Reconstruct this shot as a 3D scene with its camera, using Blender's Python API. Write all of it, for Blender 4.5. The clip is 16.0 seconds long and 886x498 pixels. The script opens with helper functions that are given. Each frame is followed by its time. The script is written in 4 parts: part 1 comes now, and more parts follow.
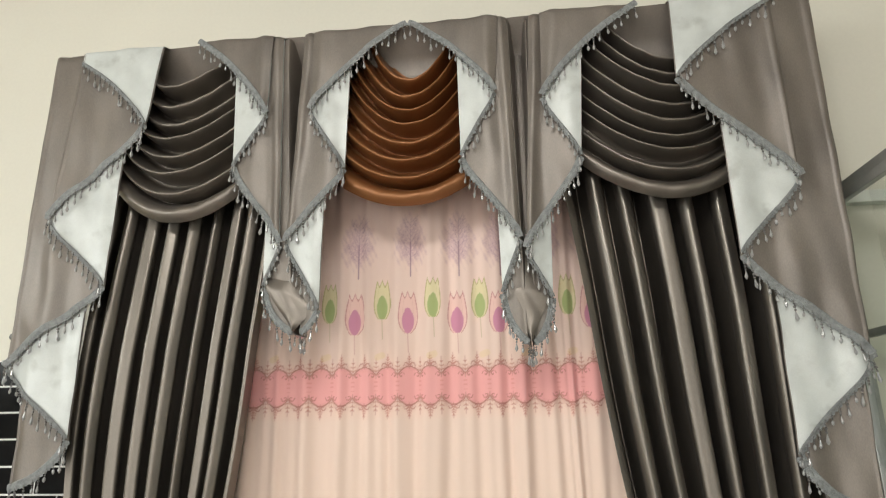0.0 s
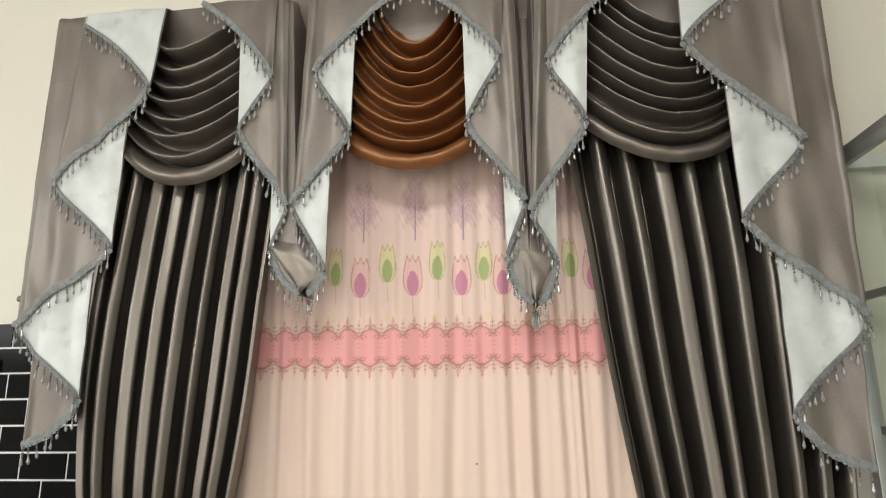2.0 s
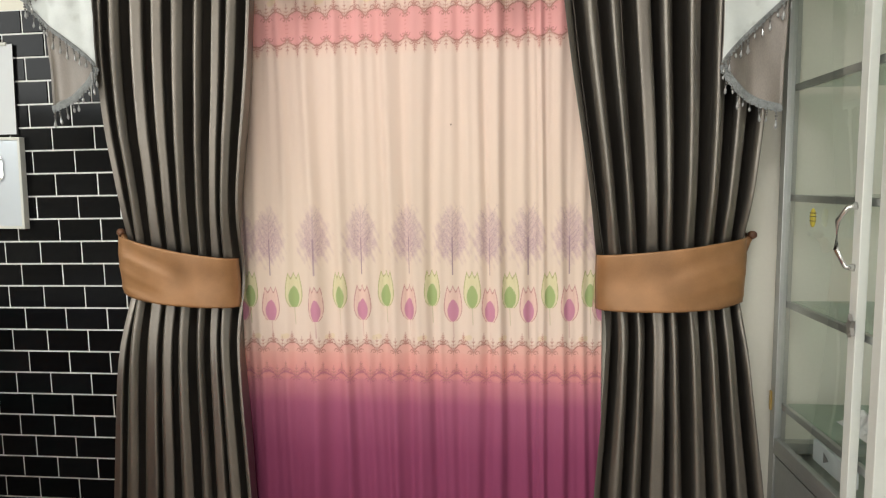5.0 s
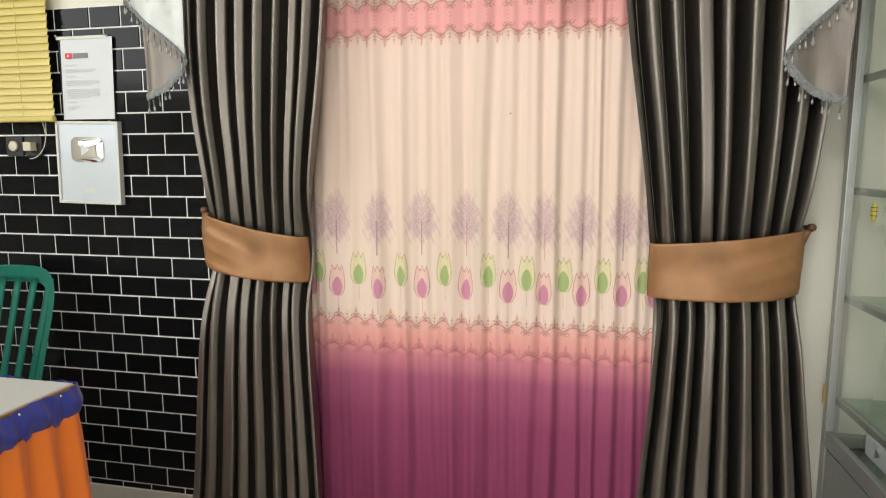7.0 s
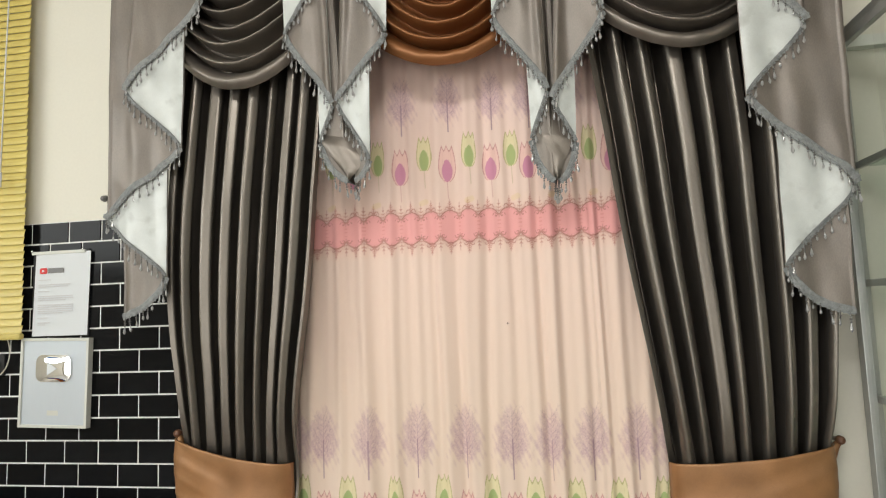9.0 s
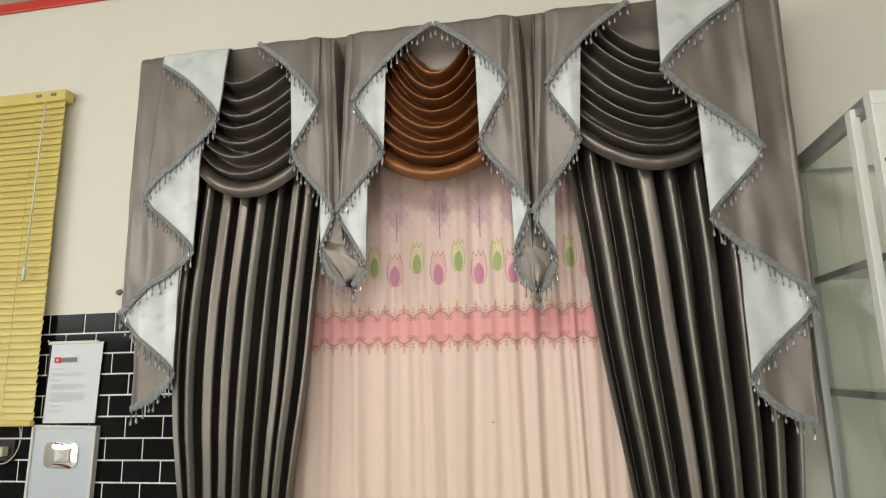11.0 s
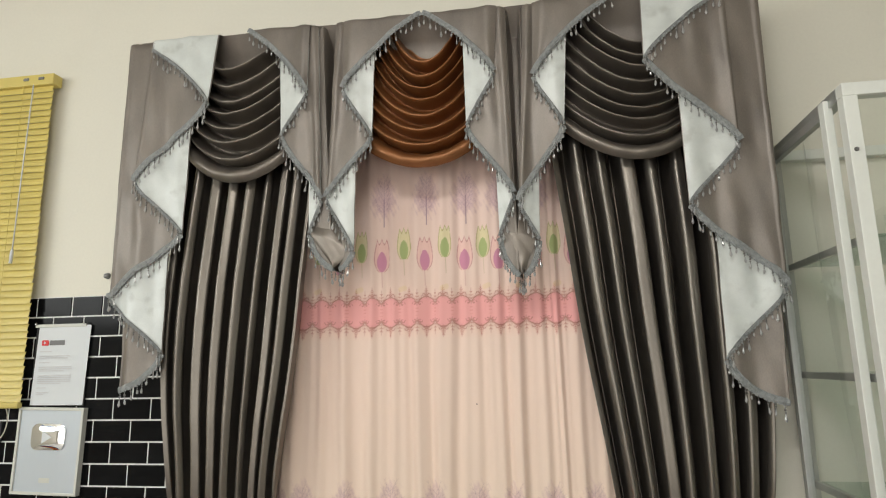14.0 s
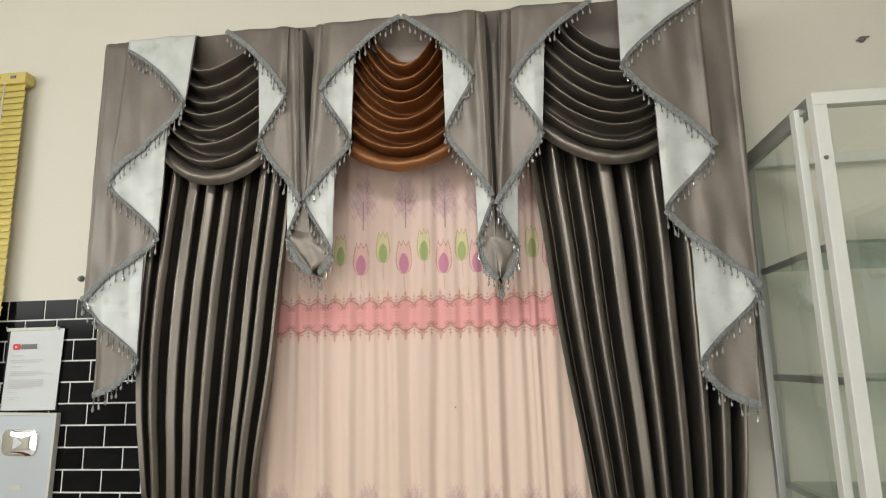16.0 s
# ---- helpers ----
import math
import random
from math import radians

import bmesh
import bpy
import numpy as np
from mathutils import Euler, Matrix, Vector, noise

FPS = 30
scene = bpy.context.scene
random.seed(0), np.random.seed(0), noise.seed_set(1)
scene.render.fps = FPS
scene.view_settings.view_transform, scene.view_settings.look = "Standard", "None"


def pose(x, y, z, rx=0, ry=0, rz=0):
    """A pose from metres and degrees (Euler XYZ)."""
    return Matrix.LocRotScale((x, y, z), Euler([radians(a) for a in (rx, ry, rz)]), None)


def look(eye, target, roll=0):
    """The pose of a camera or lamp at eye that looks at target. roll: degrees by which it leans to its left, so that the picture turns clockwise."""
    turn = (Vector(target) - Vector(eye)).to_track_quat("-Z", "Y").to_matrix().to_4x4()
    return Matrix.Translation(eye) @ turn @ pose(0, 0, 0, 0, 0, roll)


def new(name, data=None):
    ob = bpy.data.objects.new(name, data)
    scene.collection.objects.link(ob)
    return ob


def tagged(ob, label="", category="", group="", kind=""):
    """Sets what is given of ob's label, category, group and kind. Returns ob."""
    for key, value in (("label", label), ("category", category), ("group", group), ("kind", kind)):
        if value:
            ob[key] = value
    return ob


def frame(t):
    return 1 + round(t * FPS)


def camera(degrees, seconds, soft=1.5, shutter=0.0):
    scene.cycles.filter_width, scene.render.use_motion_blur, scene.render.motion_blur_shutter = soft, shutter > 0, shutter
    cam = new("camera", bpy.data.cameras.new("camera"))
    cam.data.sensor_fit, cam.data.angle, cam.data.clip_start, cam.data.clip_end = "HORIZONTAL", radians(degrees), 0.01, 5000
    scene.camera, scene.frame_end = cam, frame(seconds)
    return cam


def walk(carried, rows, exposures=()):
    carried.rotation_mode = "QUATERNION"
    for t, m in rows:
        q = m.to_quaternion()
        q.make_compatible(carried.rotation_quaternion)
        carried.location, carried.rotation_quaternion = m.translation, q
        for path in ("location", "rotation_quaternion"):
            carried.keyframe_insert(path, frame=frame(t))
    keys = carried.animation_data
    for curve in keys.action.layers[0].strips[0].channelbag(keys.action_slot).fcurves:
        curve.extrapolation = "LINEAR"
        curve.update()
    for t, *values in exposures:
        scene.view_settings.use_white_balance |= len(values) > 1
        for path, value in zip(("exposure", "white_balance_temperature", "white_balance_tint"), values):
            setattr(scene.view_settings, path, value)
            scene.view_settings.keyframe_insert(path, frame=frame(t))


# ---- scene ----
cam = camera(70.9, 16.0, soft=1.15)
PATH = [
    (0, (-0.103, -1.761, 1.698), (-0.351, 0.153, 2.224), -0.9),
    (0.5, (-0.104, -1.768, 1.69), (-0.382, 0.152, 2.176), -1.0),
    (1, (-0.112, -1.771, 1.68), (-0.386, 0.152, 2.157), -0.8),
    (1.5, (-0.125, -1.775, 1.672), (-0.371, 0.155, 2.137), -0.6),
    (2, (-0.13, -1.777, 1.665), (-0.365, 0.158, 2.109), -0.8),
    (2.5, (-0.125, -1.774, 1.65), (-0.348, 0.166, 2.083), -1.0),
    (3, (-0.118, -1.778, 1.62), (-0.354, 0.18, 1.951), -0.9),
    (3.5, (-0.106, -1.803, 1.549), (-0.399, 0.163, 1.772), -1.1),
    (4, (-0.101, -1.822, 1.456), (-0.423, 0.151, 1.528), -0.6),
    (4.5, (-0.105, -1.897, 1.348), (-0.369, 0.082, 1.225), -1.4),
    (5, (-0.083, -1.994, 1.288), (-0.292, -0.015, 1.083), -0.9),
    (5.2, (-0.082, -2.016, 1.28), (-0.326, -0.047, 1.027), -0.8),
    (7.3, (-0.049, -2.09, 1.326), (-0.458, -0.15, 1.06), 0.0),
    (7.5, (-0.062, -2.094, 1.35), (-0.449, -0.148, 1.102), -0.35),
    (8, (-0.088, -2.075, 1.376), (-0.459, -0.118, 1.208), -0.75),
    (8.5, (-0.11, -1.999, 1.459), (-0.462, -0.03, 1.438), -1.9),
    (9, (-0.121, -1.977, 1.523), (-0.457, -0.015, 1.717), -2.1),
    (9.5, (-0.086, -2.001, 1.594), (-0.374, -0.052, 1.934), -1.6),
    (9.7, (-0.075, -2.029, 1.658), (-0.387, -0.082, 1.995), -1.3),
    (11.8, (-0.023, -2.137, 1.628), (-0.377, -0.212, 2.041), -1.2),
    (12, (-0.025, -2.141, 1.629), (-0.369, -0.214, 2.042), -1.3),
    (12.5, (-0.014, -2.141, 1.633), (-0.33, -0.208, 2.038), -1.4),
    (13, (-0.01, -2.137, 1.622), (-0.306, -0.203, 2.036), -1.3),
    (13.5, (-0.027, -2.159, 1.612), (-0.337, -0.223, 2.005), -1.1),
    (14, (-0.025, -2.154, 1.6), (-0.336, -0.213, 1.97), -1.0),
    (14.5, (-0.026, -2.146, 1.601), (-0.32, -0.2, 1.957), -1.1),
    (15, (-0.027, -2.147, 1.599), (-0.321, -0.201, 1.957), -1.2),
    (15.5, (-0.027, -2.154, 1.601), (-0.31, -0.207, 1.96), -1.3),
    (16, (-0.019, -2.161, 1.613), (-0.268, -0.21, 1.98), -1.2),
]
walk(cam, [(t, look(eye, target, roll)) for t, eye, target, roll in PATH], exposures=[(0.0, -0.06), (3.0, -0.03), (5.0, 0.0), (7.5, 0.08), (8.0, 0.0), (9.0, -0.07), (9.7, -0.13), (12.0, -0.22), (16.0, -0.22)])


# ---------------------------------------------------------------- world and light
world = bpy.data.worlds.new("sky")
scene.world = world
world.use_nodes = True
wn = world.node_tree.nodes
sky = wn.new("ShaderNodeTexSky")
sky.sky_type, sky.sun_disc = "NISHITA", False
sky.sun_elevation, sky.sun_rotation = radians(50), radians(20)
world.node_tree.links.new(sky.outputs[0], wn["Background"].inputs[0])
wn["Background"].inputs[1].default_value = 0.10

sun = new("sun", bpy.data.lights.new("sun", "SUN"))
sun.data.energy, sun.data.angle, sun.data.color = 3.0, radians(0.5), (1.0, 0.95, 0.88)
sun.matrix_world = look((0, 0, 0), (0.26, 0.72, -0.9))


def window_light(name, m, w, h, power, colour):
    d = bpy.data.lights.new(name, "AREA")
    d.shape, d.size, d.size_y, d.energy, d.color = "RECTANGLE", w, h, power, colour
    ob = new(name, d)
    ob.matrix_world = m
    return ob


# sky light that comes in by the side opening and by the shop front
window_light("side_opening_light", look((-4.12, -3.4, 2.6), (-0.9, 0.0, 0.9)), 2.6, 1.1, 74, (0.97, 0.98, 0.94))
window_light("shop_front_light", look((-1.2, -6.35, 1.25), (-0.9, 0.0, 1.0)), 5.2, 2.3, 98, (1.0, 0.965, 0.90))
# added fill from an unseen ceiling lamp, brightens curtains, tiles and wall
window_light("added_ceiling_light", look((-0.45, -2.4, 3.20), (-0.45, -1.2, 0.0)), 1.1, 0.10, 34, (1.0, 0.98, 0.93))


# ---------------------------------------------------------------- materials
def lin(r, g, b):
    f = lambda c: ((c / 255 + 0.055) / 1.055) ** 2.4 if c > 10 else c / 255 / 12.92
    return (f(r), f(g), f(b), 1.0)


def material(name, colour, rough=0.6, metal=0.0, var=0.10, scale=3.0, fine=60.0, bump=0.1, dist=0.002, per=0.0,
             sheen=0.0, spec=0.5, attr="", stretch=(1, 1, 1), aniso=0.0, rvar=0.08, stain=None):
    m = bpy.data.materials.new(name)
    m.use_nodes = True
    nt = m.node_tree
    n, l = nt.nodes, nt.links
    b = n["Principled BSDF"]
    co = n.new("ShaderNodeTexCoord")
    mp = n.new("ShaderNodeMapping")
    mp.inputs["Scale"].default_value = stretch
    l.new(co.outputs["Object"], mp.inputs[0])
    big, small = n.new("ShaderNodeTexNoise"), n.new("ShaderNodeTexNoise")
    big.inputs["Scale"].default_value, small.inputs["Scale"].default_value = scale, fine
    big.inputs["Detail"].default_value = small.inputs["Detail"].default_value = 4
    l.new(mp.outputs[0], big.inputs[0])
    l.new(mp.outputs[0], small.inputs[0])
    add = n.new("ShaderNodeMath")
    add.operation = "MULTIPLY_ADD"
    add.inputs[1].default_value = 0.5
    l.new(small.outputs[0], add.inputs[0])
    l.new(big.outputs[0], add.inputs[2])
    rng = n.new("ShaderNodeMapRange")
    rng.inputs[1].default_value, rng.inputs[2].default_value = 0.4, 1.1
    rng.inputs[3].default_value, rng.inputs[4].default_value = 1 - var, 1 + var
    l.new(add.outputs[0], rng.inputs[0])
    val = rng.outputs[0]
    if per:
        info = n.new("ShaderNodeObjectInfo")
        pr = n.new("ShaderNodeMapRange")
        pr.inputs[3].default_value, pr.inputs[4].default_value = 1 - per, 1 + per
        l.new(info.outputs["Random"], pr.inputs[0])
        mu = n.new("ShaderNodeMath")
        mu.operation = "MULTIPLY"
        l.new(val, mu.inputs[0])
        l.new(pr.outputs[0], mu.inputs[1])
        val = mu.outputs[0]
    mul = n.new("ShaderNodeVectorMath")
    mul.operation = "SCALE"
    if attr:
        a = n.new("ShaderNodeAttribute")
        a.attribute_name = attr
        l.new(a.outputs["Color"], mul.inputs[0])
    else:
        mul.inputs[0].default_value = colour[:3]
    l.new(val, mul.inputs["Scale"])
    out = mul.outputs[0]
    if stain:
        mix = n.new("ShaderNodeMix")
        mix.data_type = "RGBA"
        st = n.new("ShaderNodeTexNoise")
        st.inputs["Scale"].default_value, st.inputs["Detail"].default_value = stain[1], 6
        l.new(co.outputs["Object"], st.inputs[0])
        sr = n.new("ShaderNodeMapRange")
        sr.inputs[1].default_value, sr.inputs[2].default_value, sr.inputs[4].default_value = 0.56, 0.75, stain[2]
        l.new(st.outputs[0], sr.inputs[0])
        l.new(sr.outputs[0], mix.inputs["Factor"])
        l.new(out, mix.inputs["A"])
        mix.inputs["B"].default_value = stain[0]
        out = mix.outputs["Result"]
    l.new(out, b.inputs["Base Color"])
    rr = n.new("ShaderNodeMapRange")
    rr.inputs[3].default_value, rr.inputs[4].default_value = max(0.02, rough - rvar), min(1, rough + rvar)
    l.new(big.outputs[0], rr.inputs[0])
    l.new(rr.outputs[0], b.inputs["Roughness"])
    b.inputs["Metallic"].default_value = metal
    b.inputs["Specular IOR Level"].default_value = spec
    b.inputs["Sheen Weight"].default_value = sheen
    b.inputs["Anisotropic"].default_value = aniso
    if bump:
        bp = n.new("ShaderNodeBump")
        bp.inputs["Strength"].default_value, bp.inputs["Distance"].default_value = bump, dist
        l.new(small.outputs[0], bp.inputs["Height"])
        l.new(bp.outputs[0], b.inputs["Normal"])
    return m


def glass_material(name, tint, rough=0.0, glare=1.0):
    """Thin clear glass: see-through, with a gloss that grows towards grazing."""
    m = bpy.data.materials.new(name)
    m.use_nodes = True
    n, l = m.node_tree.nodes, m.node_tree.links
    n.remove(n["Principled BSDF"])
    tr, gl, mix, lw = (n.new("ShaderNodeBsdfTransparent"), n.new("ShaderNodeBsdfGlossy"),
                       n.new("ShaderNodeMixShader"), n.new("ShaderNodeLayerWeight"))
    tr.inputs[0].default_value = tint
    gl.inputs["Roughness"].default_value = rough
    pw, sc = n.new("ShaderNodeMath"), n.new("ShaderNodeMath")
    pw.operation, sc.operation = "POWER", "MULTIPLY_ADD"
    pw.inputs[1].default_value, sc.inputs[1].default_value, sc.inputs[2].default_value = 4.0, 0.8, 0.08 * glare
    l.new(lw.outputs["Facing"], pw.inputs[0])
    l.new(pw.outputs[0], sc.inputs[0])
    l.new(sc.outputs[0], mix.inputs[0])
    l.new(tr.outputs[0], mix.inputs[1])
    l.new(gl.outputs[0], mix.inputs[2])
    l.new(mix.outputs[0], n["Material Output"].inputs[0])
    return m


M_WALL = material("cream_wall_paint", (0.71, 0.69, 0.605, 1), 0.75, var=0.05, scale=1.2, fine=90, bump=0.12, stain=((0.55, 0.52, 0.44, 1), 1.7, 0.25))
M_CEIL = material("ceiling_paint", (0.66, 0.65, 0.61, 1), 0.8, var=0.05, scale=1.5, fine=70, bump=0.08)
M_RED = material("red_gloss_paint", (0.55, 0.045, 0.03, 1), 0.35, var=0.12, scale=4, fine=50)
M_GROUT = material("white_grout", (0.80, 0.80, 0.78, 1), 0.85, var=0.08, scale=6, fine=150, bump=0.3, stain=((0.45, 0.44, 0.42, 1), 5, 0.25))
M_TILE = material("black_glazed_tile", (0.006, 0.0062, 0.0068, 1), 0.13, var=0.3, scale=8, fine=40, bump=0.02, per=0.35, rvar=0.05, spec=0.09)
M_FLOOR = material("pale_floor_tile", (0.5, 0.47, 0.42, 1), 0.3, var=0.08, scale=2, fine=40, bump=0.05)
M_SATIN = material("taupe_satin", (0.176, 0.152, 0.131, 1), 0.45, metal=0.32, var=0.40, scale=9, fine=420, bump=0.36, dist=0.0007, stretch=(1, 1, 0.45), spec=0.9)
M_DRAPE = material("taupe_drape_satin", (0.200, 0.180, 0.157, 1), 0.40, metal=0.85, var=0.22, scale=9, fine=420, bump=0.38, dist=0.0006, stretch=(1, 1, 0.3), spec=0.8)
M_SWAG = material("taupe_swag_satin", (0.205, 0.181, 0.157, 1), 0.42, metal=0.7, var=0.22, scale=14, fine=420, bump=0.4, dist=0.0008, spec=0.8)
M_LINING = material("white_satin_lining", (0.55, 0.58, 0.565, 1), 0.36, var=0.16, scale=14, fine=400, bump=0.10, dist=0.0007, spec=0.7, stain=((0.30, 0.31, 0.29, 1), 15, 0.6))
M_COPPER = material("copper_satin", (0.27, 0.112, 0.040, 1), 0.42, metal=0.5, var=0.16, scale=12, fine=420, bump=0.16, dist=0.0006, spec=0.7)
M_TIE = material("copper_tie_satin", (0.33, 0.165, 0.068, 1), 0.42, metal=0.25, var=0.30, scale=11, fine=420, bump=0.10, dist=0.0006, spec=0.6)
M_TRIM = material("silver_braid", (0.27, 0.285, 0.285, 1), 0.5, var=0.45, scale=90, fine=420, bump=1.0, dist=0.004)
M_SHEER = material("printed_sheer", (0.8, 0.7, 0.62, 1), 0.85, var=0.03, scale=3, fine=500, bump=0.1, dist=0.0005, attr="print", stretch=(1, 1, 0.5), spec=0.2)
M_BLIND = material("yellow_blind_slat", (0.60, 0.49, 0.14, 1), 0.38, var=0.08, scale=4, fine=60, per=0.05, bump=0.02, spec=0.6)
M_ALU = material("grey_aluminium", (0.42, 0.43, 0.42, 1), 0.36, metal=0.75, var=0.1, scale=5, fine=80, bump=0.03)
M_WHITE_ALU = material("white_aluminium", (0.70, 0.72, 0.68, 1), 0.35, var=0.05, scale=5, fine=80, bump=0.03)
M_CHROME = material("chrome", (0.75, 0.75, 0.75, 1), 0.12, metal=1.0, var=0.05)
M_PAPER = material("white_paper", (0.66, 0.69, 0.71, 1), 0.7, var=0.02, scale=3, fine=120)
M_BACKING = material("black_card", (0.012, 0.012, 0.013, 1), 0.5, var=0.2)
M_INK = material("grey_print", (0.60, 0.60, 0.61, 1), 0.7, var=0.1)
M_LOGO_RED = material("red_print", (0.62, 0.02, 0.02, 1), 0.5, var=0.05)
M_LOGO_GREY = material("dark_grey_print", (0.16, 0.16, 0.16, 1), 0.5, var=0.05)
M_SILVER = material("brushed_silver_plate", (0.56, 0.61, 0.66, 1), 0.38, metal=0.35, var=0.03, fine=200, stretch=(1, 1, 0.1), bump=0.03)
M_MIRROR = material("polished_mirror_metal", (0.85, 0.85, 0.86, 1), 0.04, metal=1.0, var=0.02, bump=0, rvar=0.01)
M_FRAMEGREY = material("pale_frame", (0.62, 0.63, 0.58, 1), 0.45, var=0.05)
M_IVORY = material("ivory_plastic", (0.62, 0.57, 0.42, 1), 0.4, var=0.05)
M_CABLE = material("pale_cable", (0.6, 0.57, 0.48, 1), 0.5, var=0.05)
M_GREEN = material("green_plastic", (0.015, 0.27, 0.20, 1), 0.34, var=0.08, scale=4, fine=80, bump=0.03)
M_ORANGE = material("orange_skirting_cloth", (0.85, 0.20, 0.015, 1), 0.55, var=0.10, scale=5, fine=300, bump=0.1, dist=0.0006, sheen=0.2)
M_BLUE = material("blue_satin_band", (0.025, 0.04, 0.30, 1), 0.42, var=0.15, scale=8, fine=300, bump=0.1, dist=0.0006, sheen=0.2)
M_TABLE = material("grey_white_tabletop", (0.56, 0.56, 0.55, 1), 0.45, var=0.05, scale=3, fine=60)
M_WOOD_EDGE = material("wood_edge", (0.42, 0.22, 0.10, 1), 0.5, var=0.15)
M_NAIL = material("dull_steel", (0.22, 0.22, 0.22, 1), 0.5, metal=0.8, var=0.2)
M_BRASS = material("brass", (0.55, 0.38, 0.13, 1), 0.35, metal=0.9, var=0.15)
M_WOODKNOB = material("brown_knob", (0.14, 0.06, 0.03, 1), 0.4, var=0.15)
M_YELLOW = material("yellow_charm", (0.50, 0.42, 0.06, 1), 0.5, var=0.2, scale=30)
M_GLASS = glass_material("cabinet_glass", (0.945, 0.975, 0.95, 1), glare=1.8)
M_SHELF = glass_material("green_edge_glass", (0.74, 0.84, 0.79, 1))
M_BEAD = material("smoky_crystal_bead", (0.14, 0.135, 0.13, 1), 0.30, metal=0.2, var=0.1, bump=0, spec=0.8)
M_BEAD_CLEAR = material("pale_crystal_drop", (0.36, 0.36, 0.36, 1), 0.28, metal=0.3, var=0.1, bump=0, spec=0.8)
M_GROUND = material("pale_ground", (0.32, 0.30, 0.26, 1), 0.9, var=0.2, scale=0.8, fine=20)
M_BARK = material("bark", (0.10, 0.07, 0.05, 1), 0.9, var=0.3, scale=6, fine=40, bump=0.5)
M_LEAF = material("leaf", (0.06, 0.13, 0.03, 1), 0.5, var=0.3, scale=1.5, fine=30)
M_STAIN = material("brown_speck", (0.36, 0.26, 0.22, 1), 0.8, var=0.2)
M_STAR = material("dull_silver_charm", (0.30, 0.29, 0.27, 1), 0.45, metal=0.6, var=0.2)


# ---------------------------------------------------------------- mesh helpers
def thing(name, at, label, category, group="", kind=""):
    e = new(name)
    e.location = at
    e.empty_display_size = 0.05
    return tagged(e, label, category, group, kind)


def mesh_of(name, verts, faces, mats, index=None, smooth=True):
    me = bpy.data.meshes.new(name)
    me.from_pydata([tuple(v) for v in verts], [], faces)
    for m in (mats if isinstance(mats, (list, tuple)) else [mats]):
        me.materials.append(m)
    if index is not None:
        me.polygons.foreach_set("material_index", np.asarray(index, dtype=np.int32))
    if smooth:
        me.polygons.foreach_set("use_smooth", np.ones(len(me.polygons), dtype=bool))
    me.update()
    return me


def under(ob, parent, label=""):
    if parent is not None:
        ob.parent = parent
        if parent.type == "EMPTY" and parent.parent is None:
            ob.matrix_parent_inverse = parent.matrix_basis.inverted()
    if label:
        ob["label"] = label
    return ob


def part(name, bm, mat, parent=None, label="", smooth=False):
    me = bpy.data.meshes.new(name)
    bm.to_mesh(me)
    bm.free()
    for m in (mat if isinstance(mat, (list, tuple)) else [mat]):
        me.materials.append(m)
    if smooth:
        me.polygons.foreach_set("use_smooth", np.ones(len(me.polygons), dtype=bool))
    return under(new(name, me), parent, label)


def grid(name, fn, nu, nv, mats, parent=None, label="", index=None, closed=False):
    """A sheet of nu by nv faces: fn takes arrays u, v in 0..1 and gives x, y, z."""
    u, v = np.meshgrid(np.linspace(0, 1, nu + 1), np.linspace(0, 1, nv + 1))
    p = np.stack([np.broadcast_to(a, u.shape) for a in fn(u, v)], -1).reshape(-1, 3)
    k = np.arange(nv)[:, None] * (nu + 1) + np.arange(nu)[None]
    f = np.stack([k, k + 1, k + nu + 2, k + nu + 1], -1).reshape(-1, 4)
    return under(new(name, mesh_of(name, p.tolist(), f.tolist(), mats, index)), parent, label)


def box(bm, lo, hi, bevel=0.0, m=None):
    c = [(a + b) / 2 for a, b in zip(lo, hi)]
    s = [b - a for a, b in zip(lo, hi)]
    mat = Matrix.Translation(c) @ Matrix.Diagonal((*s, 1))
    r = bmesh.ops.create_cube(bm, size=1, matrix=(m @ mat) if m else mat)
    if bevel:
        es = {e for v in r["verts"] for e in v.link_edges}
        bmesh.ops.bevel(bm, geom=list(es), offset=bevel, segments=2, affect="EDGES", profile=0.5)


def boxed(name, lo, hi, mat, parent=None, label="", bevel=0.003, smooth=False):
    bm = bmesh.new()
    box(bm, lo, hi, bevel)
    return part(name, bm, mat, parent, label, smooth)


def tube(bm, pts, radii, sides=10):
    """A round rod along points, with a radius at each."""
    pts = [Vector(p) for p in pts]
    rings = []
    for i, p in enumerate(pts):
        d = (pts[min(i + 1, len(pts) - 1)] - pts[max(i - 1, 0)]).normalized()
        q = d.to_track_quat("Z", "Y")
        r = radii[i] if isinstance(radii, (list, tuple)) else radii
        rings.append([bm.verts.new(p + q @ Vector((r * math.cos(2 * math.pi * k / sides), r * math.sin(2 * math.pi * k / sides), 0))) for k in range(sides)])
    for a, b in zip(rings, rings[1:]):
        for k in range(sides):
            bm.faces.new((a[k], a[(k + 1) % sides], b[(k + 1) % sides], b[k]))
    bm.faces.new(rings[0][::-1])
    bm.faces.new(rings[-1])


def rounded(bm, cx, cz, w, h, r, y0, y1, seg=6):
    """A plate with rounded corners in the x-z plane, between y0 (front) and y1."""
    out = []
    for sx, sz, a0 in ((1, 1, 0), (-1, 1, 90), (-1, -1, 180), (1, -1, 270)):
        for k in range(seg + 1):
            a = radians(a0 + 90 * k / seg)
            out.append((cx + sx * (w / 2 - r) + r * math.cos(a), cz + sz * (h / 2 - r) + r * math.sin(a)))
    prism(bm, out, y0, y1)


